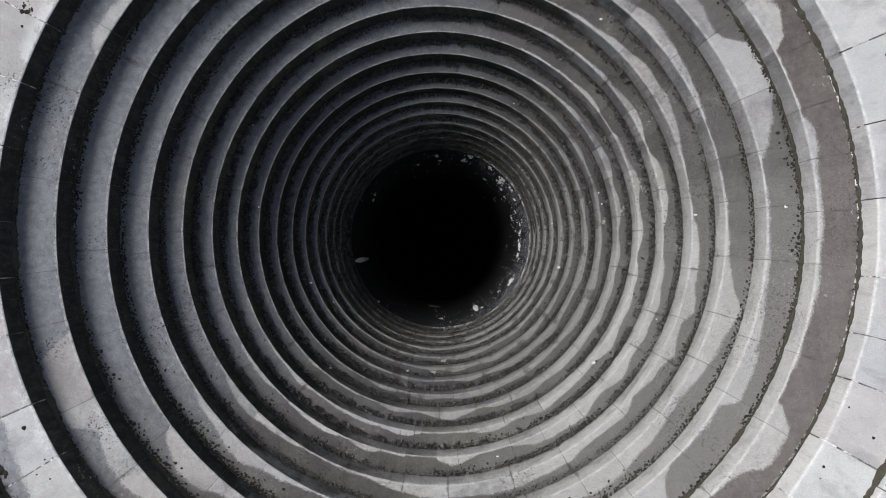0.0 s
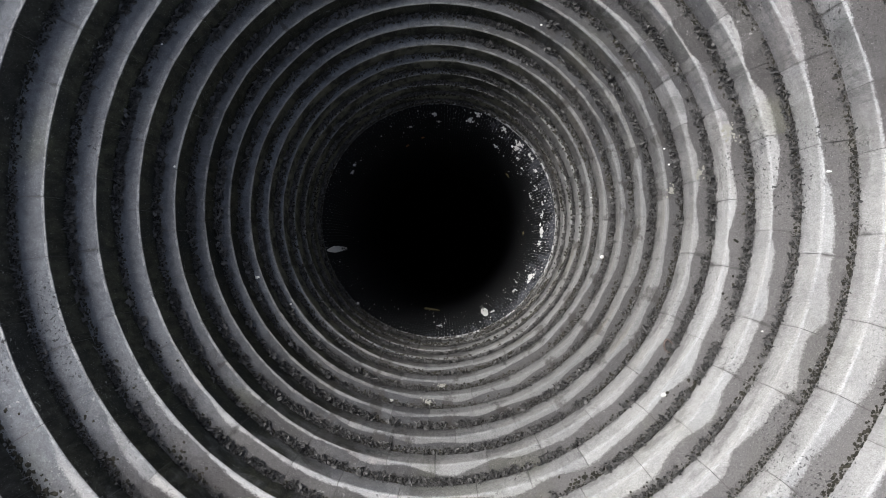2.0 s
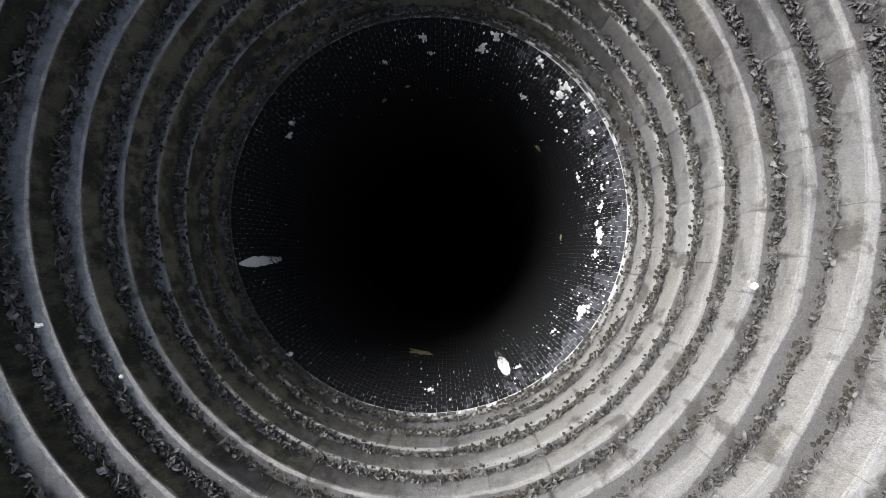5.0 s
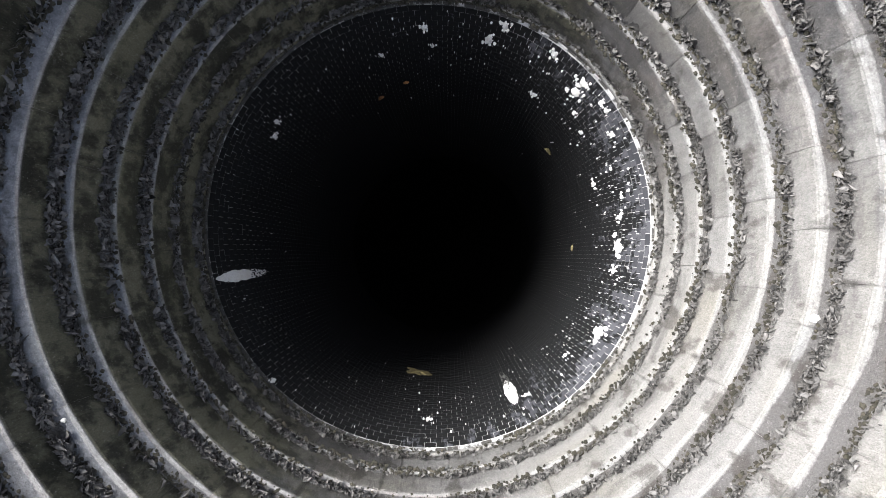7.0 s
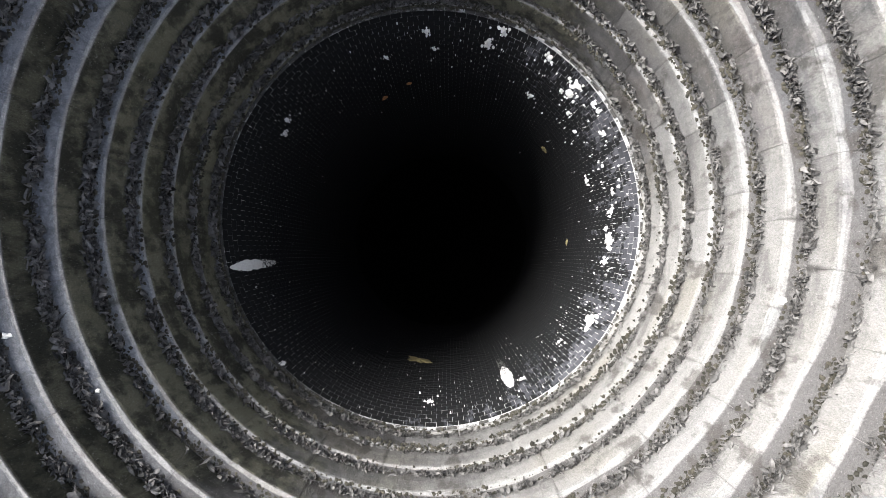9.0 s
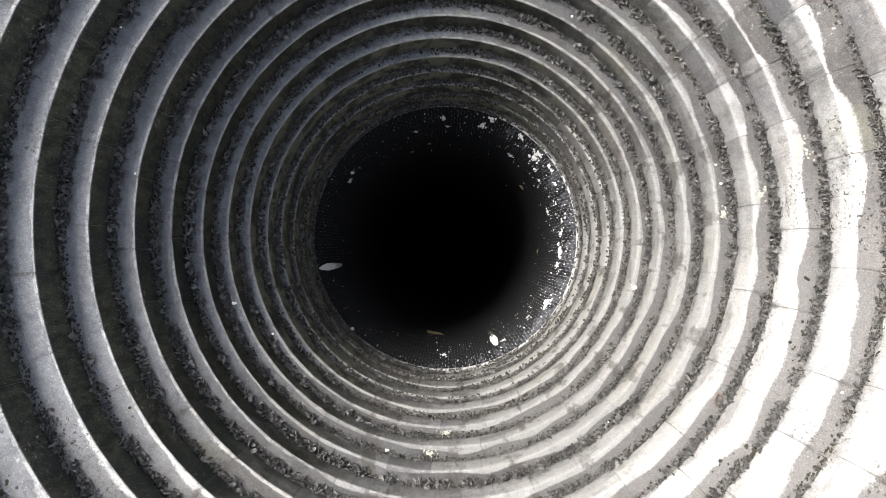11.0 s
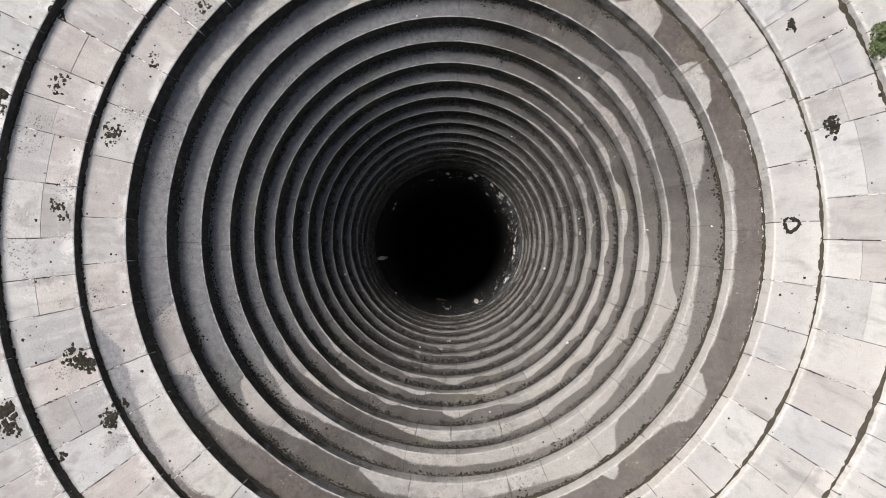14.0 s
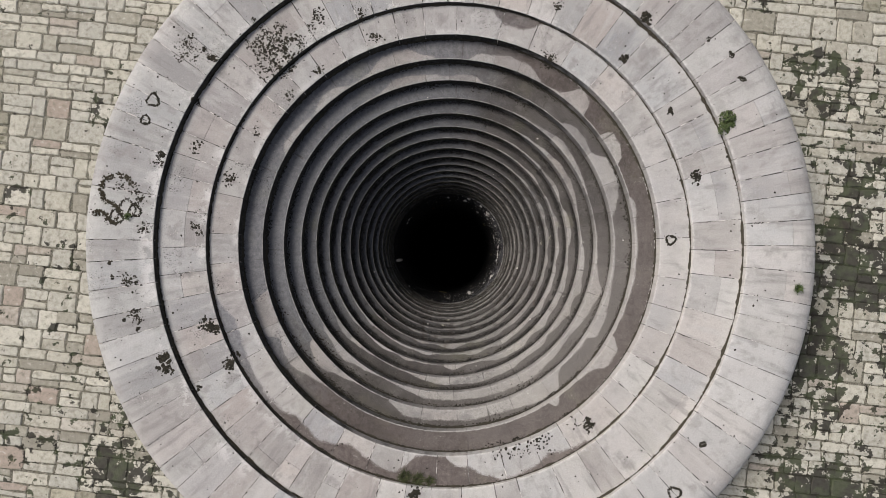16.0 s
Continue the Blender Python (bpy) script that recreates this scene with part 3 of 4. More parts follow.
def ledge_stone(ring, k, a0, a1, inner, outer, front, rng, last):
    """One stone of ledge k from radius inner to outer; front: it carries the nosing and the riser."""
    r0, z0 = NOSING[k]
    r1 = NOSING[k + 1][0]
    top = lambda r: z0 + FALL * (r - r0)
    lift = rng.uniform(-0.004, 0.004)
    down = back_of(k - 1) - 0.06 if k else z0 - 0.082
    prof = []  # r, z, across, how far the arris may wear
    if front:
        prof += [(r0 + 0.012, down, -1.0, 0.0), (r0 + 0.004, z0 - (0.14 if k else 0.055), -0.33, 0.2), (r0 + 0.001, z0 - 0.035, -0.08, 0.8),
                 (r0 + 0.008, z0 - 0.011, -0.02, 1.0), (r0 + 0.028, z0 - 0.001, 0.02, 1.0)]
    else:
        prof += [(inner, z0 - 0.1, (inner - r0) / (r1 - r0), 0), (inner, top(inner), (inner - r0) / (r1 - r0), 0)]
    for f in (0.35, 0.7):
        r = inner + (outer - (0.8 if last else 0) - inner) * f
        if r > r0 + 0.04:
            prof.append((r, top(r), (r - r0) / (r1 - r0), 0.1))
    if last:  # the rim's broad rolled edge
        for i in range(10):
            b = radians(90 - 10 * i)
            prof.append((outer - 0.8 + 0.8 * math.cos(b), top(outer - 0.8) - 0.5 + 0.5 * math.sin(b), 0.66 + 0.038 * i, 0.0))
        prof += [(outer, top(outer) - 0.75, 1.0, 0), (outer - 0.4, top(outer) - 0.75, 1.0, 0)]
    else:
        prof.append((outer, top(outer), (outer - r0) / (r1 - r0), 0.0))
        prof.append((outer, z0 - 0.12, 1.0, 0))
    steps = max(4, int(math.degrees(a1 - a0) / (1.1 if k > 11 else 1.6)))
    verts, faces, along, damp, side, edge, joint, m = [], [], [], [], [], [], [], len(prof)
    for i in range(steps + 1):
        a = a0 + (a1 - a0) * i / steps
        end = 1.0 if i in (0, steps) else 0.0
        for r, z, v, wear in prof:
            chip = wear * (0.012 * max(0.0, noise.noise((math.cos(a) * r * 5, math.sin(a) * r * 5, k))) + 0.007 * end)
            verts.append(polar(r + chip, a, z + lift - chip * 0.7))
            along.append((a * r0 + 17.3 * k, v))
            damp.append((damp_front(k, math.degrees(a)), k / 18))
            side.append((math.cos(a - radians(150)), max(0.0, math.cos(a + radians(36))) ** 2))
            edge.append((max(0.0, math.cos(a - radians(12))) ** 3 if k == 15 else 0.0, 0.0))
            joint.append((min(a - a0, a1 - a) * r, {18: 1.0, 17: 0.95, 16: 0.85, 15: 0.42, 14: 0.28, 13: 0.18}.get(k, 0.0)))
    for i in range(steps):
        for j in range(m):
            p, q = i * m + j, i * m + (j + 1) % m
            faces.append((p, q, q + m, p + m))
    faces += [tuple(range(m))[::-1], tuple(range(steps * m, steps * m + m))]
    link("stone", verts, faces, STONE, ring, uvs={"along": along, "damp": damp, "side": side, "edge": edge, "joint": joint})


def build_ledges():
    rng = random.Random(5)
    for k in range(19):
        r0, z0 = NOSING[k]
        r1, last = NOSING[k + 1][0], k == 18
        low = back_of(k - 1) - 0.03 if k else z0 - 0.08
        # the mortar bed, a little behind the faces of the stones
        out = r1 - 0.03 if last else r1 + 0.1
        rise = z0 + FALL * (out - r0) - 0.009
        bed = [(r0 + 0.02, low), (r0 + 0.02, z0 - 0.03), (r0 + 0.045, z0 - 0.012), (out - (0.8 if last else 0), rise - (0.022 if last else 0.004))]
        if last:
            bed += [(r1 - 0.46, rise - 0.1), (r1 - 0.2, rise - 0.27), (r1 - 0.06, z0 - 0.7)]
        v, f = lathe(bed, 180)
        ring = link("ledge", v, f, MORTAR if k > 15 else DARK_MORTAR, spillway, "ring of dressed gritstone with dark damp patches" if k < 17 else "broad ring of pale grey gritstone slabs", smooth=False)
        turn = rng.uniform(0, 6.28)
        if k in JOINTS:
            turn, cuts = 0.0, [radians(a) for a in JOINTS[k]] + [radians(JOINTS[k][0] + 360)]
        else:
            cuts = spans(MEAN[k], 0.32, 2 * math.pi * r0, rng)
            cuts = [2 * math.pi * c / cuts[-1] for c in cuts]
        for c0, c1 in zip(cuts, cuts[1:]):
            gap = (rng.uniform(0.006, 0.014) if k > 15 else 0.003 if k > 8 else 0.0016) / r0
            a0, a1 = turn + c0 + gap, turn + c1 - gap
            if k == 17 and rng.random() < 0.38 or k == 18 and rng.random() < 0.2:
                s = rng.uniform(0.4, 0.7)
                split = r0 + (r1 - r0) * s
                ledge_stone(ring, k, a0, a1, r0, split - 0.004, True, rng, False)
                ledge_stone(ring, k, a0, a1, split + 0.004, r1 + (0 if last else 0.06), False, rng, last)
            else:
                ledge_stone(ring, k, a0, a1, r0, r1 + (0 if last else 0.06), True, rng, last)


build_ledges()

# drum under the rim, standing on the paving
v, f = lathe([(10.9, 0.1), (11.0, -0.2), (11.0, GROUND - 0.3)], 160)
link("drum_wall", v, f, plain_stone("drum_masonry", (0.36, 0.34, 0.31), (0.4, 0.38, 0.35), (0.2, 0.19, 0.17)), spillway, "pale masonry drum under the rim", smooth=True)


# ---- the shaft ----
def shaft_radius(z):
    d = NOSING[0][1] - z
    return 2.33 - 0.36 * (1 - math.exp(-d / 0.9)) + 0.034 * max(0.0, min(1.0, 1 - (d - 0.1) / 0.35))


def build_shaft():
    rng = random.Random(11)
    z0 = NOSING[0][1] - 0.1
    wall = [(shaft_radius(z0 - 0.12 * i) + 0.003, z0 - 0.12 * i) for i in range(60)]
    v, f = lathe([(2.42, z0 + 0.02)] + wall, 120)
    shaft = link("shaft", v, f, LIME_MORTAR, spillway, "deep round shaft lined with dark engineering brick", smooth=True)
    zb = wall[-1][1]
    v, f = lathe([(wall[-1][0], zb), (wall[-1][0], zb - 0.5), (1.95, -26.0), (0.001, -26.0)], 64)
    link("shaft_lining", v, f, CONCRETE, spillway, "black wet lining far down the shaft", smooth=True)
    # pale edging course under the lowest ledge
    n = 124
    for i in range(n):
        a0, a1 = 2 * math.pi * (i + 0.05) / n, 2 * math.pi * (i + 0.95) / n
        r = 2.328 + rng.uniform(0, 0.012)
        v, f = sweep([(r, z0), (r, z0 + 0.012), (r + 0.006, z0 + 0.02), (2.42, z0 + 0.02), (2.42, z0)], a0, a1, 2)
        link("edging_stone", v, f, EDGE, shaft)
    verts, faces, made = [], [], 0
    for c in range(106):
        zt = z0 - 0.005 - 0.068 * c
        zl = zt - 0.062
        rt, rl = shaft_radius(zt), shaft_radius(zl)
        n = 118
        for i in range(n):
            mid = 2 * math.pi * (i + 0.5 * (c % 2)) / n
            half = math.pi / n * 0.95
            p = rng.uniform(-0.003, 0.0015)
            q = [polar(rt + p, mid - half, zt), polar(rt + p, mid + half, zt), polar(rl + p, mid + half, zl), polar(rl + p, mid - half, zl)]
            b = [polar(rt + 0.03, mid - half, zt), polar(rt + 0.03, mid + half, zt), polar(rl + 0.03, mid + half, zl), polar(rl + 0.03, mid - half, zl)]
            fs = [(3, 2, 1, 0)] + [(j, (j + 1) % 4, 4 + (j + 1) % 4, 4 + j) for j in range(4)]
            if made < 300:
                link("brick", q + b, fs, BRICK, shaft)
                made += 1
            else:
                k = len(verts)
                verts += q + b
                faces += [tuple(k + j for j in f) for f in fs]
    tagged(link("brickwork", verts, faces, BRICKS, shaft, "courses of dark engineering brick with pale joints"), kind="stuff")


build_shaft()


# ---- paving round the bellmouth ----
def build_paving():
    rng = random.Random(3)
    sides = {"pavement_west": math.pi / 2, "pavement_east": -math.pi / 2}
    beds = {}
    for name, a in sides.items():
        v, f = sweep([(10.4, GROUND - 0.3), (10.4, GROUND - 0.022), (26, GROUND - 0.022), (26, GROUND - 0.3)], a, a + math.pi, 48)
        beds[name] = tagged(link(name, v, f, EARTH, None), "sloping apron of irregular coursed pitching stones with mossy joints", "paving", kind="structure")
    tilt = radians(-4.5)
    ct, st = math.cos(tilt), math.sin(tilt)
    rest = {name: ([], []) for name in sides}
    y = -16.0
    pieces = []
    while y < 16:
        h = rng.choice((0.36, 0.46, 0.52, 0.6, 0.68, 0.78))
        x = -21 + rng.uniform(0, 0.5)
        while x < 21:
            w = rng.uniform(0.42, 1.3)
            if h > 0.45 and rng.random() < 0.4:  # two low stones in place of a tall one
                s = h * rng.uniform(0.4, 0.6)
                pieces += [(x, y, w, s), (x, y + s, w, h - s)]
            else:
                pieces.append((x, y, w, h))
            x += w
        y += h
    count = {name: 0 for name in sides}
    for x, y, w, h in pieces:
        cx, cy = x + w / 2, y + h / 2
        px, py = cx * ct - cy * st, cx * st + cy * ct
        far = math.hypot(px, py)
        if far < 10.7 or far > 24:
            continue
        g, top = 0.014 + rng.uniform(0, 0.012), rng.uniform(-0.012, 0.016)
        ring = []
        for sx, sy in ((-0.9, -1), (-0.3, -1), (0.35, -1), (0.92, -1), (1, -0.8), (1, 0.1), (1, 0.82), (0.9, 1), (0.2, 1), (-0.4, 1), (-0.9, 1), (-1, 0.85), (-1, 0), (-1, -0.8)):
            ring.append((cx + sx * (w / 2 - g) + rng.uniform(-0.03, 0.03), cy + sy * (h / 2 - g) + rng.uniform(-0.026, 0.026)))
        m = len(ring)
        vs = []
        for inset, z in ((0.0, GROUND - 0.08), (0.0, GROUND + top - 0.025), (0.03, GROUND + top)):
            for ax, ay in ring:
                bx, by = ax + (cx - ax) * inset / (w / 2), ay + (cy - ay) * inset / (h / 2)
                vs.append((bx * ct - by * st, bx * st + by * ct, z + (rng.uniform(-0.006, 0.006) if inset else 0)))
        fs = [tuple(range(2 * m, 3 * m))] + [(b * m + j, b * m + (j + 1) % m, b * m + m + (j + 1) % m, b * m + m + j) for b in (0, 1) for j in range(m)]
        name = "pavement_west" if px < 0 else "pavement_east"
        if count[name] < 320 and abs(px) < 15.8 and abs(py) < 9.0:
            link("sett", vs, fs, SETT, beds[name])
            count[name] += 1
        else:
            V, F = rest[name]
            k = len(V)
            V += vs
            F += [tuple(k + j for j in q) for q in fs]
    for name, (V, F) in rest.items():
        tagged(link("setts", V, F, SETT_REST, beds[name], "outlying pitching stones"), kind="stuff")


SETT_REST = plain_stone("pitching_stone_rest", (0.42, 0.4, 0.32), (0.27, 0.26, 0.21), (0.1, 0.1, 0.06), 0.5, 0.9, 0.02, 0.25, True)
build_paving()
v, f = lathe([(25.5, GROUND - 0.07), (200, GROUND - 0.4), (3000, GROUND - 0.4)], 64)
tagged(link("ground", v, f, GRASS), "rough grass and earth bank beyond the paving", "ground", kind="structure")


# ---- leaf litter, grit and moss ----
def leaf(V, F, at, size, rng, flat=1.0):
    """A dry leaf: flat and angular, or rolled up along its rib, bent and torn."""
    rolled = rng.random() < 0.35 + 0.4 * flat
    tilt = 0.75 if rolled else 0.5
    m = Matrix.Translation(at) @ Euler((rng.gauss(0, tilt), rng.gauss(0, tilt), rng.uniform(0, 6.28))).to_matrix().to_4x4()
    bend, roll, k = rng.uniform(-0.6, 1.6), rng.uniform(2.4, 4.6) if rolled else rng.uniform(0.2, 1.4), len(V)
    shape = rng.choice(((0.05, 0.3, 0.26, 0.14, 0.01), (0.2, 0.34, 0.2, 0.3, 0.03), (0.02, 0.16, 0.2, 0.1, 0.02), (0.03, 0.2, 0.36, 0.3, 0.05)))
    for i, w in enumerate(shape):
        s = i / 4 - 0.5
        w *= rng.uniform(0.6, 1.2)
        for side in (-1.0, -0.4, 0.4, 1.0):
            b = roll * side * 0.5
            V.append(tuple(m @ Vector((s * size + rng.uniform(-0.06, 0.06) * size, math.sin(b) / max(roll * 0.5, 0.3) * w * size,
                                       size * (bend * s * s + (1 - math.cos(b)) / max(roll * 0.5, 0.3) * w + rng.uniform(-0.07, 0.07))))))
    for i in range(4):
        for j in range(3):
            p = k + i * 4 + j
            F.append((p, p + 1, p + 5, p + 4))


def blob(V, F, at, rx, ry, rz, rng, n=7):
    """A small lumpy cushion."""
    k, turn = len(V), rng.uniform(0, 6.28)
    for f, up in ((1.0, 0.0), (0.75, 0.7)):
        for i in range(n):
            a = turn + 2 * math.pi * i / n
            w = f * rng.uniform(0.55, 1.3)
            V.append((at[0] + rx * w * math.cos(a), at[1] + ry * w * math.sin(a), at[2] + rz * up * rng.uniform(0.7, 1.2)))
    V.append((at[0], at[1], at[2] + rz))
    for i in range(n):
        j = (i + 1) % n
        F.append((k + i, k + j, k + n + j, k + n + i))
        F.append((k + n + i, k + n + j, k + 2 * n))


def build_grime():
    """Ribbons of packed dirt and moss in the corner between tread and riser of the upper ledges."""
    for k, wide in ((14, 0.06), (15, 0.06), (16, 0.06), (17, 0.07)):
        r1, z = NOSING[k + 1][0], back_of(k)
        V, F, n = [], [], 900
        for i in range(n):
            a = 2 * math.pi * i / n
            x, y = math.cos(a) * r1, math.sin(a) * r1
            w = 0.42 + 0.9 * noise.noise((x * 0.8, y * 0.8, k)) + 0.7 * noise.noise((x * 3.1, y * 3.1, k)) + 0.8 * noise.noise((x * 11, y * 11, k))
            w = max(0.004, wide * w)
            V += [polar(r1 - w, a, z - 0.003), polar(r1 - w * 0.6, a, z + 0.006 + 0.01 * abs(noise.noise((x * 17, y * 17, 3)))),
                  polar(r1 - 0.006, a, z + min(0.13, 0.012 + w * 0.9)), polar(r1 + 0.02, a, z + min(0.13, 0.014 + w * 0.9))]
            j = (i + 1) % n
            F += [(4 * i + q, 4 * j + q, 4 * j + q + 1, 4 * i + q + 1) for q in range(3)]
        tagged(link("grime", V, F, GRIME), "dark ribbon of packed dirt and moss along the foot of a riser", "dirt", "grime along the upper risers", "stuff")


def build_litter():
    rng = random.Random(8)
    for k in range(0, 16):
        V, F = [], []
        r1 = NOSING[k + 1][0]
        width = r1 - NOSING[k][0]
        z = back_of(k)
        a = 0.0
        many = 0.0028 if k < 11 else 0.0045 if k < 13 else 0.02
        while a < 2 * math.pi:
            shade = max(0.0, math.cos(a - radians(170)))
            thick = noise.noise((math.cos(a) * 2.6 * r1 / 3, math.sin(a) * 2.6 * r1 / 3, k * 3.1)) + 0.8 * noise.noise((math.cos(a) * 6 * r1, math.sin(a) * 6 * r1, k * 1.3)) + 0.1
            a += many / r1 * rng.uniform(0.4, 1.6) * (1.0 if thick > 0 else 6.0)
            deep = min(width * (0.3 if k < 7 else 0.45), 0.1) * rng.random() ** 1.4 * (1 if thick > 0 else 0.5)
            size = (0.056 if k < 12 else 0.036) * (0.4 + 1.2 * rng.random() ** 2.0) * (1 + 0.45 * shade)
            leaf(V, F, polar(r1 - 0.012 - deep, a, z + 0.008 + rng.random() ** 1.4 * (0.11 if k < 8 else 0.07) * (1 - deep / 0.12)), size, rng, 1.0 - 0.35 * shade)
        tagged(link("leaf_litter", V, F, LEAF), "dry curled brown leaves drifted along the back of a ledge", "leaf litter", "leaf litter on the ledges", "stuff")


def build_moss():
    rng = random.Random(21)
    V, F = [], []
    for k in range(0, 19):  # beads of dark moss along the foot of each riser
        r1, z = NOSING[k + 1][0], back_of(k)
        if k == 18:
            continue
        a = 0.0
        while a < 2 * math.pi:
            thick = noise.noise((math.cos(a) * r1 * 0.7, math.sin(a) * r1 * 0.7, k * 1.7)) + (0.15 if k < 15 else 0.22 * -math.cos(a) + 0.06)
            if k > 14 and math.cos(a) > 0.1:
                thick -= 0.5
            a += (0.008 if k < 13 else 0.01) / r1 * rng.uniform(0.5, 1.5) * (1 if thick > 0 else 4)
            s = rng.uniform(0.005, 0.019) if k < 13 else rng.uniform(0.006, 0.022) if k < 16 else rng.uniform(0.006, 0.024) * (1.0 - 0.4 * math.cos(a))
            blob(V, F, polar(r1 - rng.random() ** 2 * (0.08 if k < 15 else 0.04), a, z - 0.004), s * 1.3, s * 1.3, s * 0.8, rng, 5)
    for i in range(180):  # spots straggling out over the upper ledges, thickest where leaves gather
        k, a = rng.choice((10, 11, 12, 13, 14)), radians(rng.uniform(205, 475))
        if i > 140:
            k, a = rng.choice((11, 12, 12, 13, 13, 14, 14, 15)), rng.gauss(radians(217), 0.25)
        r0, r1 = NOSING[k][0], NOSING[k + 1][0]
        if noise.noise((math.cos(a) * 2.5, math.sin(a) * 2.5, k * 2.3)) < 0.0:
            continue
        for j in range(rng.randint(8, 22)):
            b, r = a + rng.gauss(0, 0.16) / r0, r1 - abs(rng.gauss(0, 0.1))
            s = rng.uniform(0.008, 0.03) * (1.2 - 0.5 * (r1 - r) / (r1 - r0))
            if r > r0 + 0.06:
                blob(V, F, polar(r, b, NOSING[k][1] + FALL * (r - r0) - 0.004), s * rng.uniform(0.7, 1.4), s, s * 0.5, rng, 6)
    tagged(link("moss", V, F, MOSS), "dark beads of moss and grit along the feet of the risers", "moss", kind="stuff")


build_grime()
build_litter()
build_moss()


def surface(r):
    """Height of the stonework at a distance from the axis."""
    for k in range(18, -1, -1):
        if r >= NOSING[k][0]:
            return NOSING[k][1] + FALL * (r - NOSING[k][0])
    return NOSING[0][1]


# patches on the upper ledges: x, y, radius
SOLID = [(-8.98, 2.4, 0.2), (-7.31, -2.78, 0.38), (-6.65, -3.98, 0.31), (-8.57, -3.78, 0.3), (-8.56, -4.13, 0.26), (4.55, -5.46, 0.28), (7.62, 2.34, 0.26), (7.28, 2.22, 0.1),
         (5.3, 5.9, 0.23), (7.78, 6.51, 0.14), (8.48, 6.09, 0.16), (8.85, 5.34, 0.14), (5.93, 7.16, 0.31), (8.56, 2.96, 0.1), (-7.53, 5.49, 0.17),
         (-7.77, 5.75, 0.1), (-9.42, -2.94, 0.12), (-9.87, -2.7, 0.09), (-10.28, -1.4, 0.1), (-10.39, -1.0, 0.09), (-10.09, -1.74, 0.1),
         (6.79, 4.34, 0.14), (7.92, -5.85, 0.12), (7.48, -5.61, 0.07), (-0.75, -7.72, 0.33), (-7.58, -4.79, 0.14)]
SPECKLED = [(-5.7, 5.85, 1.05), (-5.04, 6.19, 0.43), (-7.88, 0.18, 0.3), (-6.95, 1.8, 0.33), (-6.17, 3.41, 0.24), (-8.29, 5.56, 0.43), (-8.31, 6.0, 0.35),
            (2.98, 6.0, 0.35), (-2.57, 6.5, 0.3), (-5.24, 4.55, 0.24), (-4.29, 5.35, 0.26), (-4.36, 6.93, 0.43), (3.2, 7.48, 0.28), (-7.97, 4.15, 0.21),
            (-2.96, 7.15, 0.26), (-7.99, 2.73, 0.31), (-9.25, 1.28, 0.15), (-9.43, 0.15, 0.3), (-10.19, 1.4, 0.3), (-9.59, 1.13, 0.5), (-9.02, 2.17, 0.25), (-9.74, -1.55, 0.43), (-9.5, -2.59, 0.38)]
SPOTTED = [(3.1, -6.12, 0.55), (1.81, -6.45, 0.6), (4.0, -5.4, 0.4), (2.4, -6.3, 0.5)]
RINGS = [(-9.29, 4.11, 0.2), (-9.5, 3.48, 0.15), (-9.95, 0.74, 0.27), (-10.27, 0.44, 0.22), (-9.71, 0.66, 0.2), (7.1, -7.34, 0.2), (6.95, 0.35, 0.15)]
SWIRL = [(-9.84, 1.47), (-9.91, 1.62), (-10.15, 1.76), (-10.44, 1.72), (-10.65, 1.59), (-10.77, 1.38), (-10.76, 1.15), (-10.62, 0.93), (-10.4, 0.86), (-10.22, 0.73), (-10.12, 0.53), (-10.2, 0.35), (-10.37, 0.26), (-10.52, 0.37), (-10.56, 0.52), (-10.73, 0.57), (-10.97, 0.56)]


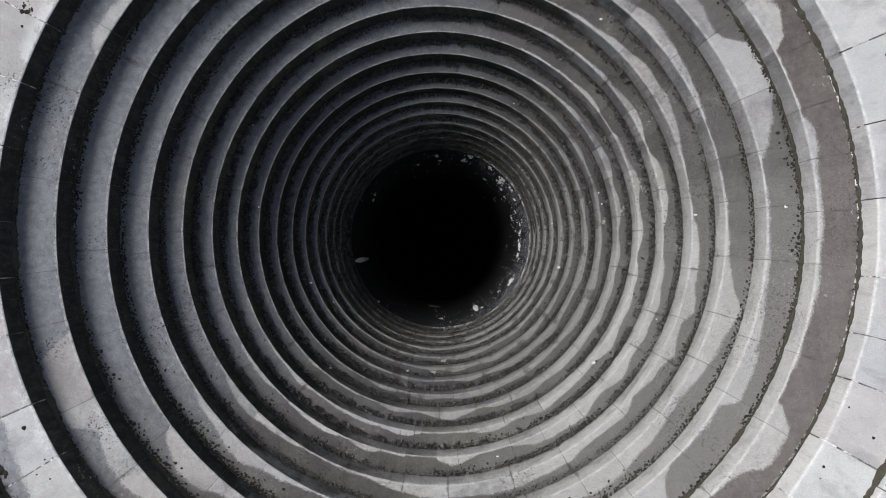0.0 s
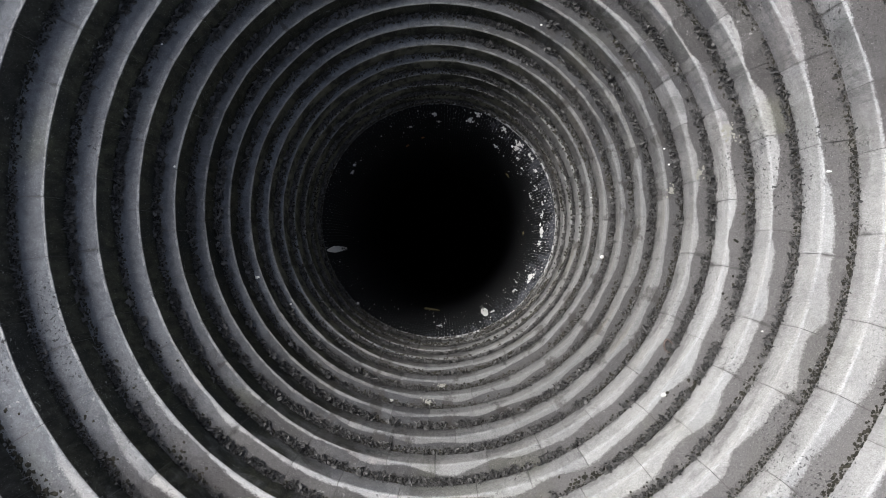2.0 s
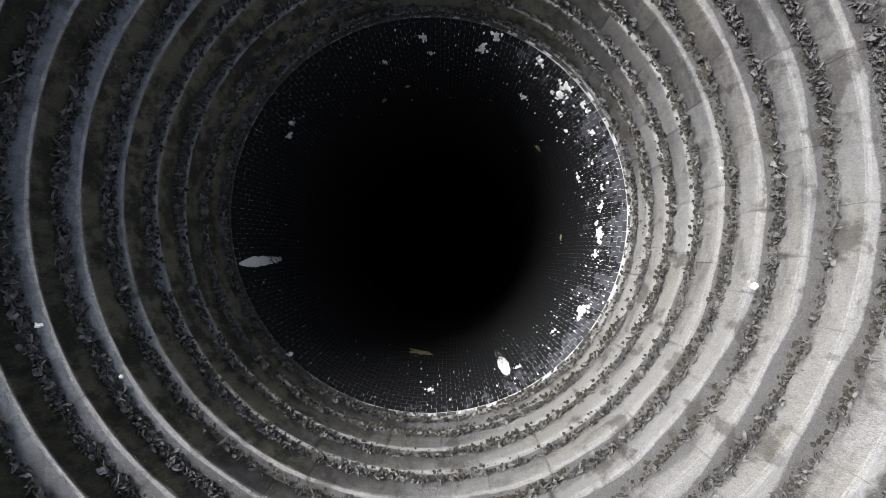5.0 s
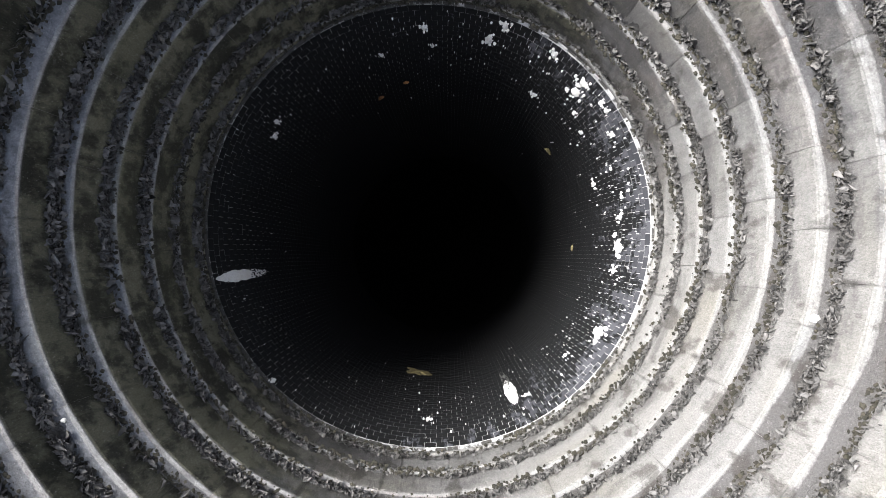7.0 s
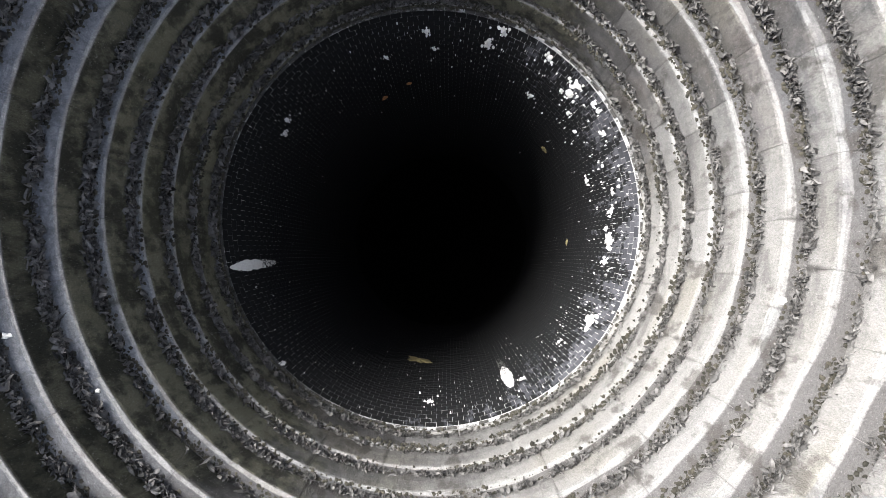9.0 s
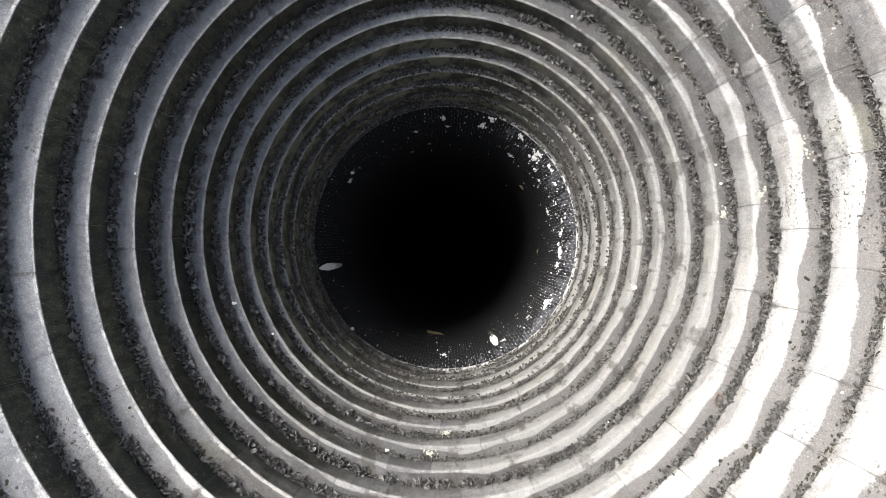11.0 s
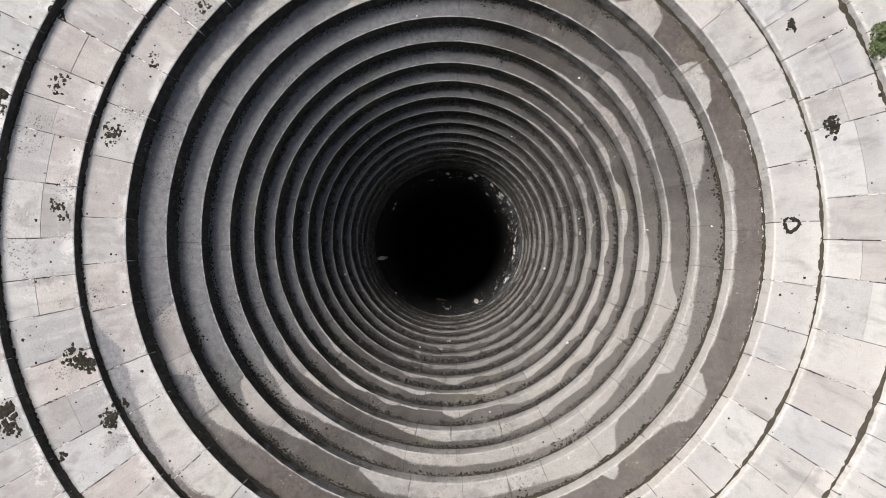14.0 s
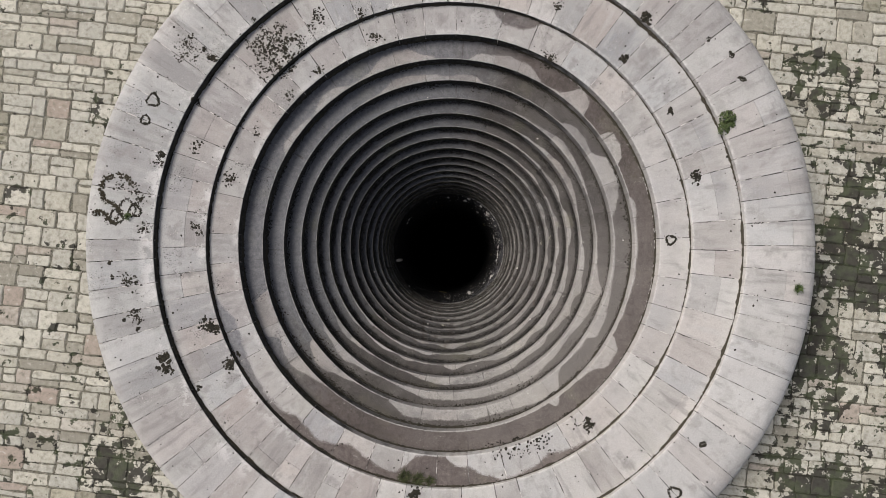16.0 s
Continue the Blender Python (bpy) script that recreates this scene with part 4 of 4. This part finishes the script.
def build_patches():
    rng = random.Random(33)

    def patch(spots, cover, small, large, rough):
        for n, (x, y, rad) in enumerate(spots):
            V, F = [], []
            turn, long = rng.uniform(0, 3.14), rng.uniform(0.75, 1.35)
            for i in range(max(8, int(5.2 * rad * rad / cover))):
                a, d = rng.uniform(0, 6.28), rad * 1.1 * rng.random() ** rough
                u, v = d * math.cos(a) * long, d * math.sin(a) / long
                px, py = x + u * math.cos(turn) - v * math.sin(turn), y + u * math.sin(turn) + v * math.cos(turn)
                if noise.noise((px * 3.2, py * 3.2, n)) + 0.6 * noise.noise((px * 11, py * 11, n)) < 0.9 * (d / rad) ** 2 - 0.42:
                    continue
                s = (small + (large - small) * rng.random() ** 2) * (1.1 - 0.4 * d / rad)
                blob(V, F, (px, py, surface(math.hypot(px, py)) - 0.004), s * rng.uniform(0.6, 1.5), s * rng.uniform(0.6, 1.5), s * 0.45, rng, 7)
            tagged(link("moss_patch", V, F, MOSS), "black moss and lichen patch on the stone slabs", "moss", "moss patches on the rim", "stuff")

    patch(SOLID, 0.0022, 0.02, 0.06, 0.6)
    patch(SPECKLED[1:], 0.0028, 0.007, 0.045, 0.6)
    patch(SPECKLED[:1], 0.0013, 0.008, 0.045, 0.5)
    patch(SPOTTED, 0.022, 0.025, 0.065, 0.6)
    V, F, C, D = [], [], [], []
    for x, y, rad in RINGS:
        for i in range(170):
            a = rng.uniform(0, 6.28)
            d = rad * (0.92 + rng.gauss(0, 0.085) + 0.12 * math.sin(3 * a + x))
            px, py = x + d * math.cos(a), y + d * math.sin(a)
            w = rng.uniform(0.012, 0.034)
            blob(V, F, (px, py, surface(math.hypot(px, py)) - 0.004), w, w, 0.02, rng, 5)
    for (ax, ay), (bx, by) in zip(SWIRL, SWIRL[1:]):
        for i in range(54):
            px, py = ax + (bx - ax) * i / 54 + rng.gauss(0, 0.048), ay + (by - ay) * i / 54 + rng.gauss(0, 0.048)
            w = 0.011 + 0.034 * rng.random() ** 1.6
            if noise.noise((px * 9, py * 9, 4.2)) > 0.28:
                continue
            blob(C, D, (px, py, surface(math.hypot(px, py)) - 0.004), w, w, 0.02, rng, 6)
    tagged(link("moss_curl", C, D, BROWN_MOSS), "thick brown curl of moss grown over the rim slabs", "moss", kind="stuff")
    for i in range(1500):  # single dots, thicker on the western slabs
        a = rng.uniform(0, 6.28)
        r = rng.uniform(6.7, 11.0)
        if rng.random() > 0.35 + 0.5 * max(0, -math.cos(a)):
            continue
        s = 0.008 + 0.03 * rng.random() ** 2
        blob(V, F, polar(r, a, surface(r) - 0.004), s, s, s * 0.5, rng, 5)
    tagged(link("moss_spots", V, F, MOSS), "rings, curls and dots of black moss on the rim", "moss", kind="stuff")


def build_pointing():
    """White lime pointing left in the joints of the rim, and dark moss rooted along others."""
    rng = random.Random(27)
    V, F, M, G = [], [], [], []
    for k, low, high, chance in ((18, 9.4, 10.7, 0.55), (17, 7.8, 8.9, 0.4)):
        for deg in JOINTS[k]:
            a, east = radians(deg), math.cos(radians(deg))
            if rng.random() < chance * (0.75 + 0.4 * east):
                r, long = rng.uniform(low, high - 0.3), rng.uniform(0.12, 0.5)
                for i in range(int(long / 0.02)):
                    b = r + 0.02 * i
                    x, y, z = polar(b, a + rng.gauss(0, 0.006) / b, surface(b))
                    blob(V, F, (x, y, z - 0.003), rng.uniform(0.008, 0.022), rng.uniform(0.006, 0.016), 0.005, rng, 5)
            if rng.random() < 0.5:
                r, long = rng.uniform(low - 0.2, high - 0.3), rng.uniform(0.1, 0.45)
                for i in range(int(long / 0.016)):
                    b = r + 0.016 * i
                    x, y, z = polar(b, a + rng.gauss(0, 0.008) / b, surface(b))
                    blob(M, G, (x, y, z - 0.003), rng.uniform(0.006, 0.02), rng.uniform(0.006, 0.02), 0.008, rng, 5)
    tagged(link("lime_pointing", V, F, LIME), "broken white lime pointing in the joints of the rim slabs", "pointing", kind="stuff")
    tagged(link("joint_moss", M, G, MOSS), "thin dark moss rooted along the joints of the rim", "moss", kind="stuff")


def build_tufts():
    rng = random.Random(17)
    for x, y, rad, tall, count in ((8.42, 4.12, 0.26, 0.16, 420), (8.3, 3.8, 0.2, 0.12, 300), (8.52, 3.95, 0.14, 0.08, 110)):
        V, F = [], []
        z = surface(math.hypot(x, y))
        for i in range(count):  # a low mound of small leaves on thin stalks
            a, d = rng.uniform(0, 6.28), rad * rng.random() ** 0.6
            if noise.noise((x + d * math.cos(a) * 7, y + d * math.sin(a) * 7, 1.7)) < -0.22:
                continue
            up = tall * (1 - (d / rad) ** 2) * rng.uniform(0.4, 1.1) + 0.01
            m = Matrix.Translation((x + d * math.cos(a), y + d * math.sin(a), z + up)) @ Euler((rng.gauss(0, 0.6), rng.gauss(0, 0.6), rng.uniform(0, 6.28))).to_matrix().to_4x4()
            size, k = rng.uniform(0.018, 0.042), len(V)
            V += [tuple(m @ Vector((px * size, py * size, pz * size))) for px, py, pz in ((-1, 0, 0.2), (-0.3, -0.5, 0), (0.5, -0.45, 0), (1, 0, -0.3), (0.5, 0.45, 0), (-0.3, 0.5, 0))]
            V += [(x + d * 0.5 * math.cos(a), y + d * 0.5 * math.sin(a), z), (x + d * 0.5 * math.cos(a) + 0.004, y + d * 0.5 * math.sin(a), z)]
            F += [(k, k + 1, k + 2, k + 3), (k, k + 3, k + 4, k + 5), (k, k + 6, k + 7)]
        tagged(link("herb", V, F, HERB), "leafy green weed sprawling from a joint of the rim", "weed", "weeds on the rim")
    for x, y, rad, tall, blades in ((10.65, -1.01, 0.16, 0.16, 110), (-1.1, -7.3, 0.24, 0.1, 150),
                                    (-0.7, -7.36, 0.24, 0.1, 130), (-0.32, -7.4, 0.18, 0.09, 90), (-9.89, 0.46, 0.13, 0.12, 80)):
        V, F = [], []
        z = surface(math.hypot(x, y))
        for i in range(blades):
            a, d = rng.uniform(0, 6.28), rad * 0.5 * rng.random() ** 0.6
            bx, by, lean, h, w = x + d * math.cos(a), y + d * math.sin(a), rng.uniform(0.3, 1.0) * rad, tall * rng.uniform(0.5, 1.1), rng.uniform(0.006, 0.013)
            b = a + rng.uniform(-0.9, 0.9)
            k = len(V)
            cx, cy = -math.sin(b) * w, math.cos(b) * w
            for f, up, ww in ((0.0, 0.0, 1.0), (0.35, 0.7, 0.8), (1.0, 0.85, 0.05)):
                px, py, pz = bx + lean * f * math.cos(b), by + lean * f * math.sin(b), z + h * up
                V += [(px - cx * ww, py - cy * ww, pz), (px + cx * ww, py + cy * ww, pz)]
            F += [(k, k + 1, k + 3, k + 2), (k + 2, k + 3, k + 5, k + 4)]
        tagged(link("grass_tuft", V, F, GREEN if tall > 0.11 else OLIVE), "small green grass tuft rooted in a stone joint", "grass tuft", "tufts on the bellmouth")


# lime crusts on the shaft wall: degrees round, height, radius
CRUST = [(73.1, -7.04, 0.074), (69.7, -6.76, 0.052), (54.3, -6.79, 0.052), (43.3, -7.01, 0.079), (43.4, -6.82, 0.065), (36.2, -6.81, 0.039), (33.3, -6.8, 0.032),
         (53.6, -7.69, 0.05), (39.4, -7.29, 0.034), (16.6, -7.75, 0.057), (3.9, -7.17, 0.053), (-4.6, -7.23, 0.094), (-12.4, -7.23, 0.053), (9.6, -7.09, 0.033),
         (-31.0, -7.01, 0.091), (-63.0, -7.2, 0.1), (-164.7, -6.85, 0.078), (146.1, -7.23, 0.041), (150.1, -7.35, 0.049), (-42.4, -7.29, 0.04), (-59.2, -7.12, 0.033),
         (92.4, -6.98, 0.04), (90.2, -7.33, 0.035), (106.6, -7.38, 0.035), (27.4, -6.92, 0.033), (33.2, -7.43, 0.035), (-133.9, -6.7, 0.031), (-89.4, -7.16, 0.04)]


def crust(V, F, a, z, rad, drip, rng, n=9, lobes=0.8):
    """A lumpy crust on the shaft wall with a lobed outline, drawn out downwards by drip."""
    k, seed = len(V), rng.uniform(0, 50)
    for f, out in ((1.0, -0.004), (0.72, 0.01), (0.36, 0.016)):
        for i in range(n):
            b = 2 * math.pi * i / n
            w = rad * f * (0.95 + lobes * noise.noise((math.cos(b) * 2.2, math.sin(b) * 2.2, seed)) + rng.uniform(-0.12, 0.12))
            up = w * math.sin(b)
            zz = z + up * (1.15 if up > 0 else 1.15 + drip)
            rr = shaft_radius(zz) - out * rng.uniform(0.7, 1.4)
            V.append(polar(rr, a + w * math.cos(b) / rr * (1 if up > 0 or drip < 2 else max(0.45, 1 + up / rad * 0.35)), zz))
    V.append(polar(shaft_radius(z) - 0.022, a, z))
    for q in (0, n):
        F += [(k + q + i, k + q + (i + 1) % n, k + q + n + (i + 1) % n, k + q + n + i) for i in range(n)]
    F += [(k + 2 * n + i, k + 2 * n + (i + 1) % n, k + 3 * n) for i in range(n)]


def weep(V, F, a, top, long, wide, rng, oval=False):
    """A tongue of lime run down the shaft wall: pointed above, ragged and broken below."""
    rows, cols, k = 30, 8, len(V)
    for i in range(rows + 1):
        s = i / rows
        w = wide * (min(1.0, (s * 3.2) ** 0.6) * (1 - 0.55 * s) if not oval else max(0.05, 1 - (2 * s - 1) ** 2) ** 0.5) * rng.uniform(0.88, 1.12)
        for j in range(cols + 1):
            x = 2 * j / cols - 1
            zz = top - long * s + rng.uniform(-0.006, 0.006)
            rr = shaft_radius(zz) - 0.004 - 0.012 * (1 - x * x) * rng.uniform(0.6, 1.2)
            V.append(polar(rr, a + x * w / rr, zz))
    for i in range(rows):
        for j in range(cols):
            if rng.random() > (2.2 if oval else 1.3) * (i / rows - (0.75 if oval else 0.5 if long < 1 else 0.1)) + (0.06 if j in (0, cols - 1) else 0):
                p = k + i * (cols + 1) + j
                F.append((p, p + 1, p + cols + 2, p + cols + 1))


def build_crusts():
    rng = random.Random(9)
    for deg, z, rad in CRUST:
        V, F = [], []
        if deg in (-63.0, -164.7):
            weep(V, F, radians(deg), z + 0.16, 0.72 if deg == -63.0 else 0.95, 0.068 if deg == -63.0 else 0.08, rng, deg == -63.0)
        else:
            crust(V, F, radians(deg), z, rad * 0.8, rng.uniform(0, 0.8), rng, 26, 0.6)
        tagged(link("lime_crust", V, F, LIME), "white lime crust weeping from the brick joints", "lime deposit", "lime crusts in the shaft")
    V, F = [], []
    weep(V, F, radians(-63), -7.4, 1.1, 0.06, rng)
    tagged(link("lime_wash", V, F, WASH), "thin grey lime wash run down the black brick", "lime deposit", kind="stuff")
    V, F = [], []
    for deg, z, rad in CRUST:
        for i in range(rng.randint(5, 9) if deg not in (-164.7, -63.0) else 0):
            b, d = rng.uniform(0, 6.28), rad * rng.uniform(0.8, 1.7)
            crust(V, F, radians(deg) + d * math.cos(b) / 2.2, z + d * math.sin(b), rad * rng.uniform(0.1, 0.4), 0.4, rng, 12, 0.6)
    for i in range(170):
        a = rng.gauss(0.2, 0.95)
        z = -6.72 - abs(rng.gauss(0, 0.6))
        crust(V, F, a, z, rng.uniform(0.004, 0.014) * (2 if rng.random() < 0.1 else 1), 0.3, rng, 6)
    for i in range(230):
        crust(V, F, rng.uniform(0, 6.28), -6.72 - abs(rng.gauss(0, 1.2)), 0.002 + 0.007 * rng.random() ** 3, 0.3, rng, 6)
    tagged(link("lime_spots", V, F, LIME), "small white lime spots on the dark brick", "lime deposit", kind="stuff")


WASH = plain_stone("grey_lime_wash", (0.07, 0.07, 0.065), (0.085, 0.085, 0.078), (0.02, 0.02, 0.018), 2.0, 0.8, 0.004, 0.2)
STAIN = plain_stone("olive_slime", (0.16, 0.16, 0.09), (0.2, 0.16, 0.07), (0.06, 0.06, 0.03), 2.0, 0.7, 0.01, 0.3)
RUST = plain_stone("rust_weep", (0.22, 0.09, 0.03), (0.3, 0.14, 0.05), (0.1, 0.05, 0.02), 2.0, 0.8, 0.01, 0.3)
LICHEN = plain_stone("pale_lichen", (0.23, 0.222, 0.185), (0.25, 0.242, 0.21), (0.2, 0.19, 0.15), 2.0, 0.95, 0.004, 0.2)
BARK = plain_stone("dry_bark", (0.13, 0.1, 0.085), (0.12, 0.09, 0.075), (0.07, 0.05, 0.04), 3.0)


def build_stains():
    rng = random.Random(14)
    for deg, z, rad, what, material in ((-95.6, -9.0, 0.2, "slime_patch", STAIN), (36.9, -8.87, 0.07, "slime_patch", STAIN), (-4.8, -9.05, 0.05, "slime_patch", STAIN),
                                        (112.0, -8.6, 0.05, "rust_patch", RUST), (101.0, -8.3, 0.04, "rust_patch", RUST)):
        V, F = [], []
        crust(V, F, radians(deg), z, rad, 0.3, rng, 18)
        tagged(link(what, V, F, material), "olive slime patch on the black shaft wall" if material is STAIN else "rusty weep on the black shaft wall", "stain")
    # pale lichen splashes over an edge: radius, degrees, size
    for k, deg, size in ((8, 3.8, 0.08), (9, 6.5, 0.07), (10, 13.5, 0.12), (12, 10.0, 0.06), (5, -88, 0.06), (6, -92, 0.07)):
        r0, z0 = NOSING[k]
        V, F = [], []
        for i in range(70):
            b, d = rng.uniform(0, 6.28), abs(rng.gauss(0, 0.55))
            d *= size * (1 + 0.9 * noise.noise((math.cos(b) * 1.5, math.sin(b) * 1.5, deg)))
            rr = max(r0 + 0.1 + d * math.cos(b), r0 + 0.035)
            x, y, z = polar(rr, radians(deg) + 1.5 * d * math.sin(b) / r0, z0 + FALL * (rr - r0) - 0.002)
            w = size * rng.uniform(0.05, 0.22)
            blob(V, F, (x, y, z), w, w, 0.005, rng, 7)
        tagged(link("lichen_patch", V, F, LICHEN), "cream lichen splash on a stone ledge", "lichen", "lichen splashes on the ledges", "stuff")
    # a strip of bark, dried into a loop
    V, F, n = [], [], 22
    cx, cy, cz = polar(3.72, radians(-31.6), NOSING[9][1] + 0.006)
    for i in range(n):
        b = radians(20 + 300 * i / (n - 1))
        rad = 0.05 * (1 + 0.45 * math.cos(b - 0.6)) * (1 + 0.05 * math.sin(5 * b))
        for dr, h in ((-0.008, 0.0), (0.0, 0.045), (0.008, 0.042), (0.008, 0.0)):
            V.append((cx + (rad + dr) * math.cos(b), cy + (rad + dr) * math.sin(b) * 1.5, cz + h))
    F += [(i * 4 + j, i * 4 + (j + 1) % 4, i * 4 + 4 + (j + 1) % 4, i * 4 + 4 + j) for i in range(n - 1) for j in range(4)] + [(3, 2, 1, 0), (n * 4 - 4, n * 4 - 3, n * 4 - 2, n * 4 - 1)]
    tagged(link("bark_strip", V, F, BARK), "brown bark strip dried into a loop on a ledge", "bark")


def build_pebbles():
    rng = random.Random(4)
    # single pale stones: radius, degrees round, size
    for r, deg, size in ((4.6, 3.2, 0.045), (5.72, 3.3, 0.05), (2.99, 200.8, 0.06), (3.5, -33, 0.05), (3.9, -40, 0.05), (3.05, -103, 0.06), (5.5, -60, 0.05), (2.8, 212.5, 0.04),
                         (2.79, -15.2, 0.06), (4.1, 150, 0.03), (3.6, 172, 0.03), (3.2, 60, 0.03), (4.3, -75, 0.04), (4.75, 52, 0.05), (2.62, 6, 0.03), (3.42, 10, 0.045),
                         (3.4, 14, 0.035), (3.25, -48, 0.04), (5.0, 100, 0.035), (4.35, -22, 0.03)):
        k = max(i for i in range(20) if NOSING[i][0] <= r)
        size *= 0.62
        r = min(max(r, NOSING[k][0] + size), NOSING[k + 1][0] - size)
        V, F = [], []
        x, y, z = polar(r, radians(deg), surface(r) - 0.003)
        blob(V, F, (x, y, z), size, size * rng.uniform(0.6, 0.9), size * 0.8, rng, 8)
        tagged(link("pebble", V, F, PEBBLE, smooth=False), "small pale broken stone lying on a ledge", "stone", "loose stones on the ledges")


build_patches()
build_pointing()
build_tufts()
build_crusts()
build_stains()
build_pebbles()
